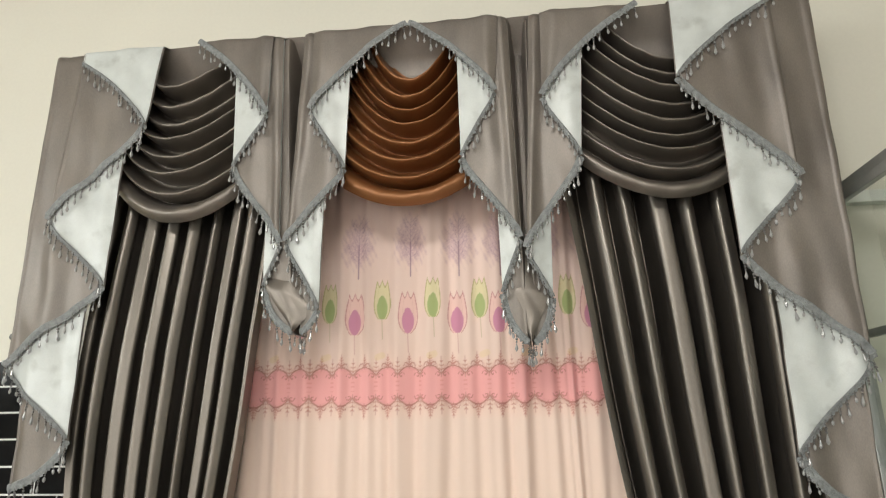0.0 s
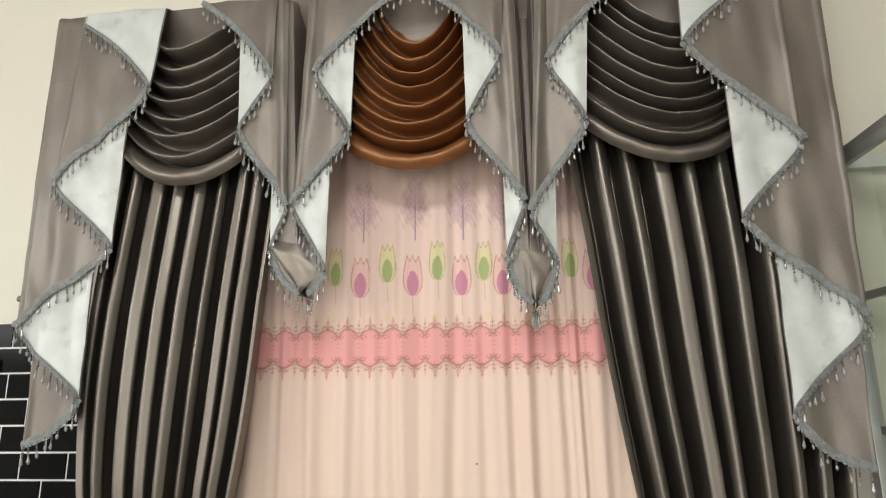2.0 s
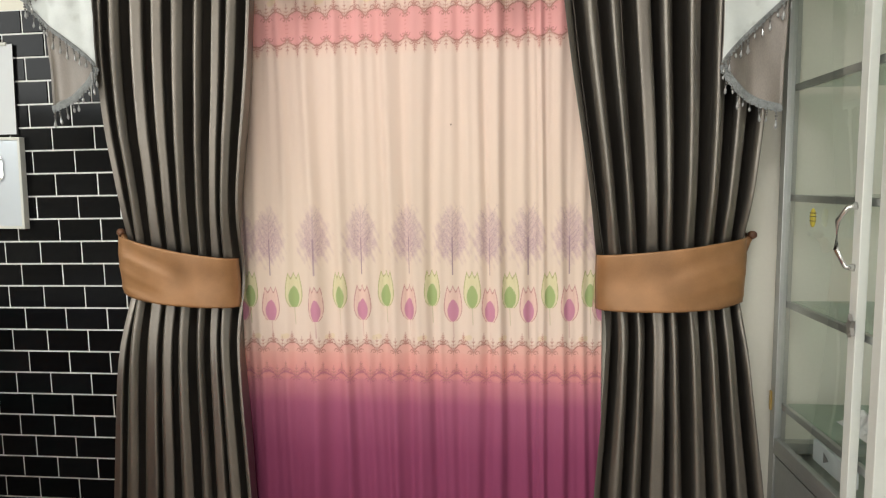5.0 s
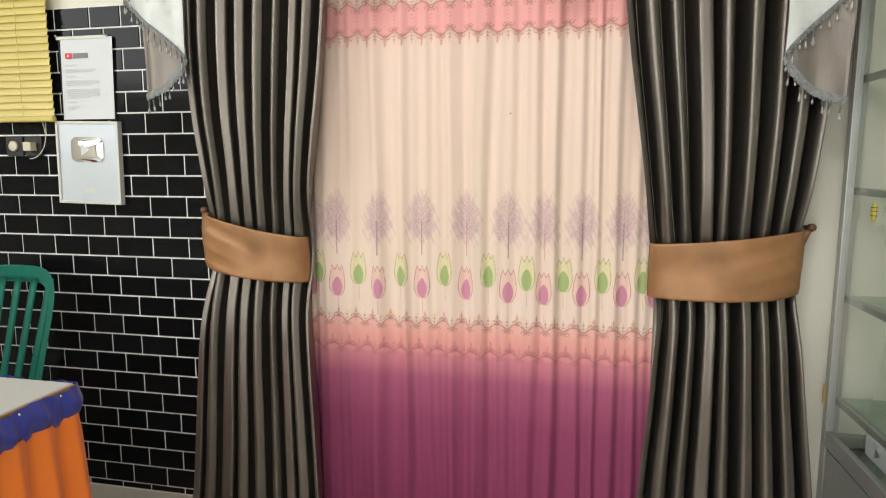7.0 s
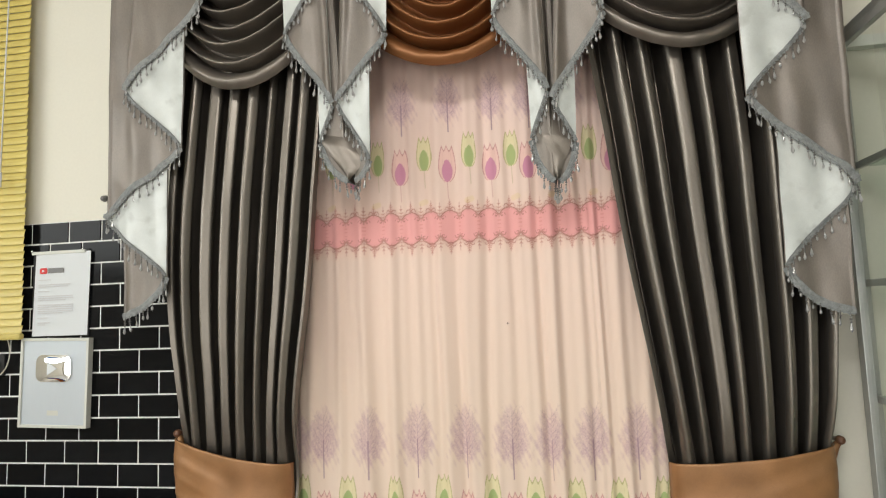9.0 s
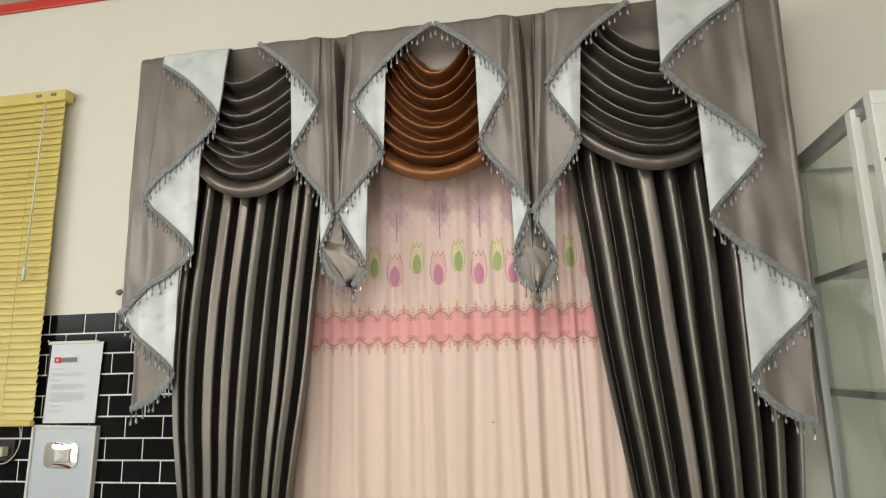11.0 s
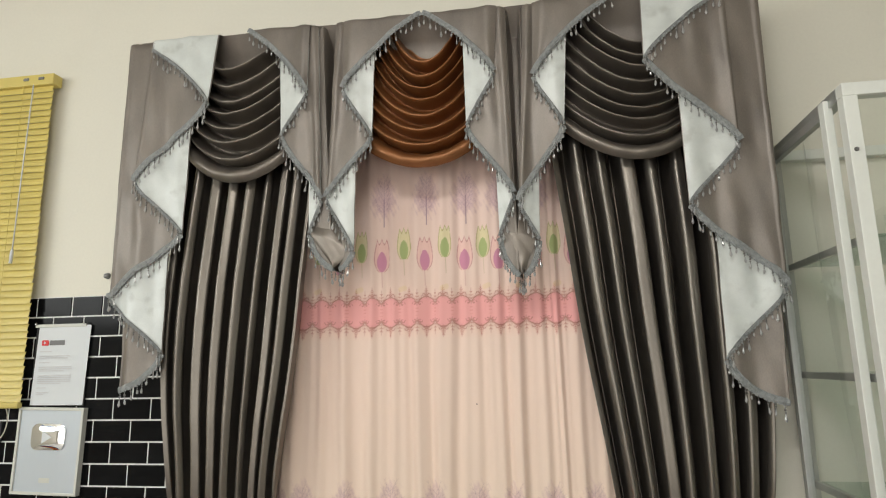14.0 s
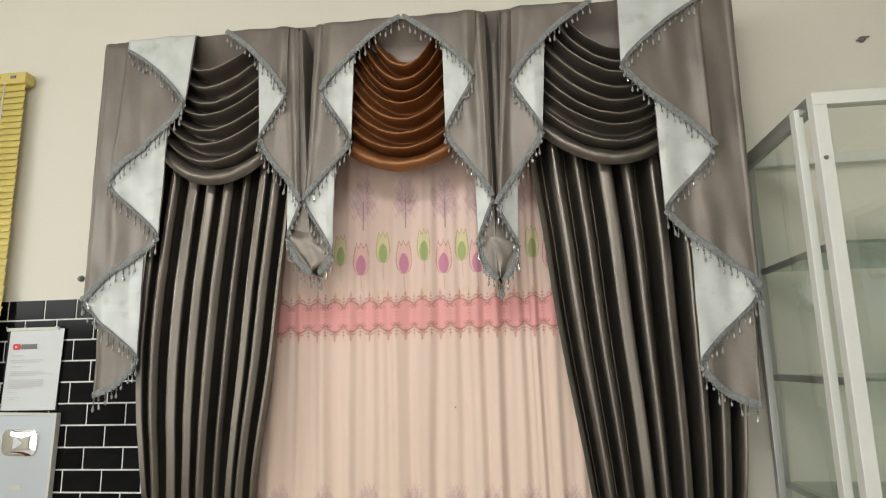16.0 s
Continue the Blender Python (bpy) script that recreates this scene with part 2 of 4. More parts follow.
def prism(bm, outline, y0, y1):
    f = [bm.verts.new((x, y0, z)) for x, z in outline]
    b = [bm.verts.new((x, y1, z)) for x, z in outline]
    n = len(f)
    bm.faces.new(f)
    bm.faces.new(b[::-1])
    for k in range(n):
        bm.faces.new((f[k], b[k], b[(k + 1) % n], f[(k + 1) % n]))
    bmesh.ops.recalc_face_normals(bm, faces=bm.faces[:])


def through_points(z, table):
    """A smooth line through a few heights and places."""
    zs, xs = zip(*sorted(table))
    z = np.asarray(z, dtype=float)
    return sum(np.interp(z + d, zs, xs) for d in (-0.08, -0.04, 0, 0.04, 0.08)) / 5


# ---------------------------------------------------------------- the room
def slab(name, lo, hi, mat, label):
    ob = boxed(name, lo, hi, mat, bevel=0)
    return tagged(ob, label, "wall" if "wall" in name else name.split("_")[0], kind="structure")


slab("floor", (-4.2, -6.5, -0.12), (2.6, 0.0, 0.0), M_FLOOR, "pale ceramic floor of the shop")
slab("wall_north", (-4.2, 0.0, -0.12), (2.6, 0.15, 3.28), M_WALL, "cream painted plaster wall behind the curtains")
slab("ceiling", (-4.2, -6.5, 3.28), (2.6, 0.15, 3.38), M_CEIL, "pale grey flat ceiling above a red border")


def wall_with_opening(name, axis, at, a0, a1, o0, o1, z0, z1, label):
    bm = bmesh.new()
    for p0, p1, q0, q1 in ((a0, o0, -0.12, 3.38), (o1, a1, -0.12, 3.38), (o0, o1, z1, 3.38), (o0, o1, -0.12, z0)):
        if p1 - p0 > 0.001 and q1 - q0 > 0.001:
            if axis == "x":
                box(bm, (at - 0.15, p0, q0), (at, p1, q1))
            else:
                box(bm, (p0, at - 0.15, q0), (p1, at, q1))
    return tagged(part(name, bm, M_WALL), label, "wall", kind="structure")


wall_with_opening("wall_west", "x", -4.2, -6.5, 0.15, -4.8, -2.0, 2.0, 3.2, "cream side wall with a wide unglazed opening")
wall_with_opening("wall_east", "x", 2.75, -6.5, 0.15, -4.4, -1.7, 1.1, 2.75, "cream side wall with an open window")
wall_with_opening("wall_south", "y", -6.5, -4.35, 2.75, -4.0, 1.5, -0.02, 2.7, "cream front wall with the open shop front")
tagged(boxed("trim", (-4.2, -0.014, 3.236), (2.6, 0.0, 3.28), M_RED, bevel=0.003), "red painted border where wall meets ceiling", "trim", kind="structure")
tagged(boxed("baseboard", (0.2, -0.012, 0.0), (2.6, 0.0, 0.08), M_FLOOR, bevel=0.003), "low pale tile skirting on the plaster wall", "baseboard", kind="structure")
tagged(boxed("ground", (-60, -120, -0.35), (60, 60, -0.15), M_GROUND, bevel=0), "pale dusty yard outside the shop", "ground", kind="structure")


# ---------------------------------------------------------------- drapes
def drape(name, left, right, ridges, z0, z1, yb, amp, label, seed, inner):
    """One hanging curtain with deep rolled pleats; ridges: where its folds stand across its width."""
    rng = random.Random(seed)
    n = len(ridges) - 1
    gains = [rng.uniform(0.86, 1.0) for _ in range(n + 2)]
    broad = [rng.uniform(0.24, 0.32) for _ in range(n + 2)]
    lean = [rng.uniform(-0.9, 0.9) for _ in range(n + 2)]

    def fn(u, v, low=False):
        z = (z1 + (z0 - z1) * v) if not low else (z0 + 0.09 * (1 - v))
        L, R = through_points(z, left), through_points(z, right)
        ph = np.interp(u, ridges, np.arange(n + 1))
        k = np.clip(np.round(ph), 0, n).astype(int)
        g, w, tilt = np.array(gains)[k], np.array(broad)[k], np.array(lean)[k]
        width = (R - L) / n
        tied = np.exp(-((z - 1.0) / 0.16) ** 2)
        rim = np.exp(-(np.minimum(u, 1 - u) / 0.07) ** 2)
        a = np.minimum(amp, width * 2.2) * np.interp(z, [1.9, 2.34, 2.47], [1.0, 0.78, 0.25])
        a = a * g * (1 - 0.30 * tied - 0.30 * tied * rim)
        wide = np.clip(w + 0.07 * tied + 0.05 * np.clip((0.9 - z) / 0.5, 0, 1), 0.2, 0.44)
        side = ph - k
        ang = np.clip(side / 0.36, -1, 1) * 2.0
        neck = np.clip((np.abs(side) - 0.36) / 0.14, 0, 1)
        deep = 0.62 * np.minimum(a, width * 1.1)
        front = deep * (1 - np.cos(ang * 0.90)) * 0.5
        floor = yb + 0.031 * np.clip((u if inner > 0 else 1 - u) / 0.3 - 0.45, 0, 1)
        crease = 0.0016 * np.sin(13 * z + 4.1 * k) * np.sin(5.3 * z + k) * (0.5 + 0.9 * tied)
        bulb = yb - a + front + 0.0022 * np.sin(3.0 * ang + 2 * tilt) + crease
        y = bulb + (floor - bulb) * neck
        y = y + 0.018 * tied * (1 - neck) - 0.012 * tied * np.sin(math.pi * u)
        drift = 0.05 * np.sin(2.1 * (2.78 - z) + 1.9 * k) * np.clip((1.9 - z) / 1.2, 0, 1) * np.sin(math.pi * u)
        stretch = np.where(np.abs(side) <= 0.36, wide * np.sin(ang), np.sign(side) * (wide * math.sin(2.0) + (0.5 - wide * math.sin(2.0)) * neck))
        home = np.interp(k + stretch, np.arange(n + 1), ridges)
        x = L + (R - L) * home + width * (drift + 0.05 * tilt * (1 - neck))
        return x, y, z

    root = thing(name, ((left[-1][1] + right[-1][1]) / 2, -0.08, 0.0), label, "curtain", "grey drapes")
    z0 += 0.086
    grid("cloth", fn, n * 64, 120, M_DRAPE, root)
    z0 -= 0.086
    grid("hem", lambda u, v: tuple(a - b for a, b in zip(fn(u, v, True), (0, 0.003, 0))), n * 56, 8, M_DRAPE, root, "stitched turned-up hem")
    return root


drape("drape", [(2.78, -1.26), (2.4, -1.315), (2.1, -1.335), (1.7, -1.350), (1.52, -1.340), (1.35, -1.318), (1.17, -1.308), (0.9, -1.334), (0.61, -1.358), (0.26, -1.39), (0.0, -1.42)],
      [(2.78, -0.79), (2.27, -0.815), (1.87, -0.845), (1.69, -0.860), (1.5, -0.882), (1.34, -0.908), (1.17, -0.930), (0.88, -0.945), (0.72, -0.935), (0.53, -0.924), (0.28, -0.915), (0.0, -0.905)],
      [0, 0.13, 0.27, 0.41, 0.54, 0.67, 0.78, 0.89, 1.0], 0.012, 2.78, -0.042, 0.120,
      "taupe satin curtain gathered by a copper tieback before black tiles", 3, -1)
drape("drape", [(2.78, -0.02), (2.23, 0.030), (2.03, 0.055), (1.85, 0.072), (1.66, 0.095), (1.48, 0.122), (1.32, 0.146), (1.11, 0.175), (0.89, 0.214), (0.73, 0.201), (0.55, 0.190), (0.32, 0.170), (0.0, 0.16)],
      [(2.78, 0.66), (2.0, 0.655), (1.48, 0.630), (1.32, 0.615), (1.11, 0.596), (0.89, 0.605), (0.65, 0.625), (0.34, 0.667), (0.0, 0.70)],
      [0, 0.13, 0.245, 0.375, 0.50, 0.63, 0.755, 0.88, 1.0], 0.012, 2.78, -0.042, 0.120,
      "taupe satin curtain gathered by a copper tieback beside a glass cabinet", 8, 1)


# ---------------------------------------------------------------- tiebacks
def tieback(xa, xb, za, zb, ha, hb, knob, label):
    """A wide satin band round the drape; (xa, za, ha): place, middle height and width at one end, b at the other."""
    root = thing("tieback", ((xa + xb) / 2, -0.1, (za + zb) / 2), label, "tieback", "copper tiebacks")

    def fn(u, v):
        mid, h = za + (zb - za) * u, ha + (hb - ha) * u
        z = mid + h * (0.5 - v) - 0.005 * np.sin(math.pi * u)
        x = xa + (xb - xa) * u
        y = -0.045 - 0.102 * np.sin(math.pi * np.clip(u, 0.002, 0.998)) ** 0.22
        hooked = u if knob > max(xa, xb) - 0.02 else 1 - u
        fan = np.clip((hooked - 0.45) / 0.55, 0, 1)
        y = y + 0.0035 * np.sin(6 * u + 1.5 * v) + 0.0012 * np.sin(19 * u - 4 * v) - 0.003 * np.cos(2 * math.pi * v) * (1 - fan)
        y = y - fan * (0.006 * np.sin(9 * (v - 0.5) * (1.5 - fan) + 2.2 * hooked) + 0.0035 * np.abs(np.sin(11 * v + 5 * hooked)) ** 5)
        pinch = np.exp(-((u - (0 if knob < xa + 0.2 * np.sign(xb - xa) and knob < xb else 1)) / 0.12) ** 2)
        return x, y, z + 0.008 * pinch * np.sin(14 * v)

    band = grid("band", fn, 70, 24, M_TIE, root)
    sol = band.modifiers.new("thickness", "SOLIDIFY")
    sol.thickness = 0.004
    bm = bmesh.new()
    zk = (za if abs(knob - xa) < abs(knob - xb) else zb) + 0.10
    tube(bm, [(knob, 0.0, zk), (knob, -0.03, zk), (knob, -0.05, zk + 0.002), (knob, -0.062, zk + 0.004), (knob, -0.066, zk + 0.005)],
         [0.006, 0.006, 0.013, 0.012, 0.004], 14)
    part("hook", bm, M_WOODKNOB, root, "dark brown round hook on the wall", smooth=True)
    bm = bmesh.new()
    xe = xa if abs(knob - xa) < abs(knob - xb) else xb
    tube(bm, [(knob, -0.05, zk), ((knob + xe) / 2, -0.055, zk - 0.015), (xe, -0.055, zk - 0.045)], [0.008, 0.012, 0.016], 10)
    part("loop", bm, M_TIE, root, smooth=True)
    return root


tieback(-1.346, -0.950, 1.045, 0.985, 0.195, 0.158, -1.362, "copper satin tieback round a taupe curtain, hooked to black tiles")
tieback(0.184, 0.612, 0.988, 1.022, 0.166, 0.200, 0.642, "copper satin tieback round a taupe curtain, hooked to plaster")


# ---------------------------------------------------------------- printed sheer
PX, X0, X1, ZT = 0.002, -1.02, 0.26, 2.80


def printed_cloth(on_cloth):
    """The dyed and printed colours of the sheer, as an array over its width and height."""
    w, h = int((X1 - X0) / PX) + 1, int(ZT / PX) + 1
    xs = X0 + PX * np.arange(w)[None, :]
    zs = PX * np.arange(h)[:, None]
    base = np.zeros((h, w, 3))
    stops = [(0.0, (0.24, 0.043, 0.110)), (0.40, (0.28, 0.060, 0.135)), (0.56, (0.38, 0.104, 0.19)), (0.645, (0.60, 0.23, 0.27)), (0.66, (0.72, 0.31, 0.29)),
             (0.735, (0.78, 0.40, 0.36)), (0.745, (0.82, 0.66, 0.575)), (1.05, (0.78, 0.635, 0.53)), (1.5, (0.79, 0.625, 0.535)), (2.8, (0.79, 0.59, 0.55))]
    sz = [s[0] for s in stops]
    for c in range(3):
        base[..., c] = np.interp(zs, sz, [s[1][c] for s in stops])
    rng = random.Random(5)
    speck = np.random.RandomState(7).rand(h, w)
    speck = (speck + np.roll(speck, 1, 0) + np.roll(speck, 1, 1) + np.roll(speck, (1, 1), (0, 1))) / 4

    def blend(mask, colour, sl=None):
        t = base if sl is None else base[sl]
        t += mask[..., None] * (np.array(colour) - t)

    def window(x, z, rx, rz):
        i0, i1 = max(0, int((z - rz) / PX)), min(h, int((z + rz) / PX))
        j0, j1 = max(0, int((x - rx - X0) / PX)), min(w, int((x + rx - X0) / PX))
        return (slice(i0, i1), slice(j0, j1)) if i1 > i0 and j1 > j0 else None

    def edge(d, soft=0.0012):
        return np.clip(0.5 - d / soft, 0, 1)

    def line(p, q, r, colour, a):
        sl = window((p[0] + q[0]) / 2, (p[1] + q[1]) / 2, abs(p[0] - q[0]) / 2 + r + 0.004, abs(p[1] - q[1]) / 2 + r + 0.004)
        if sl is None:
            return
        gx, gz = xs[:, sl[1]], zs[sl[0]]
        dx, dz = q[0] - p[0], q[1] - p[1]
        t = np.clip(((gx - p[0]) * dx + (gz - p[1]) * dz) / (dx * dx + dz * dz + 1e-9), 0, 1)
        d = np.hypot(gx - p[0] - t * dx, gz - p[1] - t * dz)
        blend(a * edge(d - r, 0.002), colour, sl)

    def curve(pts, r, colour, a):
        for p, q in zip(pts, pts[1:]):
            line(p, q, r, colour, a)

    def tulip(x, z, hgt, petal, ink, heart, w0=0.027):
        """A tulip whose foot is at z."""
        sl = window(x, z + hgt / 2, 0.05, hgt * 0.62)
        if sl is None:
            return
        gx, gz = xs[:, sl[1]] - x, (zs[sl[0]] - z) / hgt
        half = w0 * np.sqrt(np.clip(1 - ((gz - 0.38) / 0.40) ** 2, 0, 1))
        up = np.clip((gz - 0.38) / 0.62, 0, 1)
        half = np.where(gz > 0.38, w0 * (1 - 0.42 * up ** 1.8), half)
        notch = 0.84 + 0.16 * (1 - np.abs(np.sin(math.pi * np.clip(gx / (w0 * 0.62), -1, 1)))) ** 0.8
        d = np.maximum(np.abs(gx) - half, (gz - notch) * hgt * 0.5)
        d = np.where(gz < 0, 0.01, d)
        blend(0.62 * edge(d), petal, sl)
        blend(0.80 * edge(np.abs(d + 0.0012) - 0.0014), ink, sl)
        line_in = np.abs(np.abs(gx) - half * 0.55) - 0.0006
        blend(0.22 * edge(line_in) * edge(d) * (gz > 0.45), ink, sl)
        hw = w0 * 0.62 * np.sqrt(np.clip(1 - ((gz - 0.30) / 0.30) ** 2, 0, 1)) * np.where(gz > 0.3, np.clip(1.05 - 0.9 * (gz - 0.3), 0, 1), 1)
        hd = np.where((gz > 0.0) & (gz < 0.62), np.abs(gx) - hw, 0.01)
        blend(0.75 * edge(hd, 0.002), heart, sl)
        line((x, z), (x + 0.002, z - 0.055), 0.0011, ink, 0.6)

    def tree(x, z, hgt):
        """A bare tree with a misty crown; its trunk begins at z."""
        ink = (0.30, 0.19, 0.25)
        sl = window(x, z + hgt * 0.55, hgt * 0.34, hgt * 0.62)
        if sl is not None:
            gx, gz = (xs[:, sl[1]] - x) / (hgt * 0.27), (zs[sl[0]] - z - hgt * 0.56) / (hgt * 0.43)
            r = np.hypot(gx * (1 + 0.28 * gz), gz)
            rag = 0.16 * np.sin(gx * 9 + 3 * x) * np.sin(gz * 11 + x * 40) + 0.10 * np.sin(gx * 23 + gz * 17)
            grain = (speck[sl] - 0.5) * 1.5
            blend(0.74 * np.clip((1.0 + rag - r) * 2.4, 0, 1) * np.clip(0.85 + grain, 0, 1) * np.clip(1.15 - 0.30 * (gz + 1), 0.35, 1), (0.52, 0.35, 0.40), sl)

        top = z + hgt * 0.86
        line((x, z), (x, z + hgt * 0.5), 0.0019, ink, 0.85)
        line((x, z + hgt * 0.5), (x + 0.002, top), 0.0010, ink, 0.35)
        for k in range(16):
            t = 0.24 + 0.60 * k / 16
            s = 1 if k % 2 else -1
            bx, bz = x, z + hgt * t
            ln = hgt * (0.30 - 0.20 * t) * rng.uniform(0.8, 1.15)
            ang = s * rng.uniform(0.55, 0.95)
            for seg in range(3):
                qx, qz = bx + ln * 0.4 * math.sin(ang), bz + ln * 0.4 * math.cos(ang)
                line((bx, bz), (qx, qz), 0.0011 - 0.0002 * seg, ink, 0.30 - 0.06 * seg)
                for w in (-1, 1):
                    a2 = ang + w * rng.uniform(0.35, 0.7)
                    line((qx, qz), (qx + ln * 0.22 * math.sin(a2), qz + ln * 0.22 * math.cos(a2)), 0.0008, ink, 0.20)
                bx, bz, ang = qx, qz, ang * 0.72

    def arch(x, phase, step=0.0695):
        """The wavy line of a border."""
        t = ((x - X0 + 0.1 - phase) / step) % 1.0
        return np.sin(math.pi * t) ** 0.55

    def scroll(z, up, phase, ink=(0.42, 0.17, 0.15), high=0.020, step=0.0695):
        """A running border of scrolls and little fleurs."""
        x = X0 - 0.1 + phase
        while x < X1 + 0.1:
            a, b = x, x + step
            pts = [(a + (b - a) * t, z + up * high * float(arch(a + (b - a) * t, phase))) for t in np.linspace(0.03, 0.97, 26)]
            curve(pts, 0.0014, ink, 0.8)
            for cx, sgn in ((a + 0.011, 1), (b - 0.011, -1), ((a + b) / 2 - 0.008, -1), ((a + b) / 2 + 0.008, 1)):
                mid = abs(cx - (a + b) / 2) < 0.01
                cz = z + up * (high + 0.004 if mid else 0.004)
                curl = [(cx + sgn * (0.0095 - 0.0011 * j) * math.cos(0.8 * j), cz + up * (0.0095 - 0.0011 * j) * math.sin(0.8 * j)) for j in range(8)]
                curve(curl, 0.0012, ink, 0.7)
            for cx, big, zz in ((a, 1.25, z + up * 0.006), ((a + b) / 2, 0.8, z + up * (high + 0.006))):
                z1 = zz
                for j in range(4):
                    rr = (0.0085 - 0.0017 * j) * big
                    line((cx - rr, zz + up * 0.003), (cx, zz), 0.0018, (0.52, 0.25, 0.21), 0.65)
                    line((cx + rr, zz + up * 0.003), (cx, zz), 0.0018, (0.52, 0.25, 0.21), 0.65)
                    zz += up * 0.0085 * big
                line((cx, z1 - up * 0.01), (cx, zz + up * 0.004), 0.0013, ink, 0.5)
            x += step

    # upper band
    band = np.clip((1.812 + 0.027 * arch(xs, 0.02) - zs) / 0.003, 0, 1) * np.clip((zs - 1.762 + 0.027 * arch(xs, 0.02)) / 0.003, 0, 1)
    blend(band * 0.85, (0.80, 0.33, 0.35))
    fade = np.clip((1.92 - zs) / 0.10, 0, 1) * np.clip((zs - 1.69) / 0.02, 0, 1)
    blend(fade * 0.16, (0.80, 0.50, 0.42))
    for z, up, ph, hi, tone in ((1.812, 1, 0.02, 0.027, (0.58, 0.31, 0.26)), (1.762, -1, 0.02, 0.027, (0.58, 0.31, 0.26)),
                                (0.738, 1, 0.03, 0.032, (0.52, 0.26, 0.20)), (0.640, 1, 0.005, 0.030, (0.40, 0.13, 0.18))):
        off = (zs - z) * up - hi * arch(xs, ph)
        blend(0.55 * np.exp(-((off - 0.004) / 0.011) ** 2) * np.clip(0.4 + 2.2 * (speck - 0.35), 0, 1), tone)
    scroll(1.812, 1, 0.02, high=0.027)
    scroll(1.762, -1, 0.02, high=0.027)
    for x in np.arange(X0 - 0.08, X1, 0.0695):
        for dz in (-0.012, 0.0, 0.012):
            line((x - 0.004, 1.787 + dz), (x + 0.004, 1.787 + dz), 0.0018, (0.66, 0.27, 0.26), 0.55)
    # columns of trees with pink tulips, green tulips between them
    columns = [-1.02, -0.875, -0.718, -0.561, -0.405, -0.263, -0.143, -0.021, 0.107, 0.235]
    for n, (here, after) in enumerate(zip(columns, columns[1:] + [0.36])):
        x, mid = on_cloth(here), on_cloth(here + (after - here) * 0.52)
        shy = 0.004 * math.sin(5 * n)
        tree(on_cloth(here - 0.022), 2.095 + shy, 0.205)
        tulip(on_cloth(here - 0.030), 1.930 + shy, 0.122, (0.80, 0.50, 0.46), (0.50, 0.22, 0.22), (0.52, 0.17, 0.33), 0.030)
        tulip(on_cloth(here + (after - here) * 0.40 - 0.012), 1.972 + shy, 0.118, (0.68, 0.66, 0.33), (0.42, 0.36, 0.16), (0.27, 0.38, 0.13), 0.026)
        tree(x, 1.0 + shy, 0.235)
        tulip(x, 0.846 + shy, 0.118, (0.80, 0.52, 0.46), (0.50, 0.22, 0.22), (0.54, 0.17, 0.33), 0.031)
        tulip(mid, 0.892 + shy, 0.120, (0.70, 0.68, 0.36), (0.40, 0.38, 0.16), (0.26, 0.40, 0.13), 0.030)
        for zz in (1.868, 0.79):
            line((x + 0.04, zz), (x + 0.055, zz + 0.004), 0.009, (0.74, 0.58, 0.28), 0.35)
    low = np.clip((0.738 + 0.032 * arch(xs, 0.03) - zs) / 0.004, 0, 1) * np.clip((zs - 0.730) / 0.006, 0, 1)
    blend(low * 0.85, (0.78, 0.41, 0.36))
    scroll(0.738, 1, 0.03, high=0.032)
    scroll(0.640, 1, 0.005, (0.45, 0.16, 0.22), high=0.030)
    return base


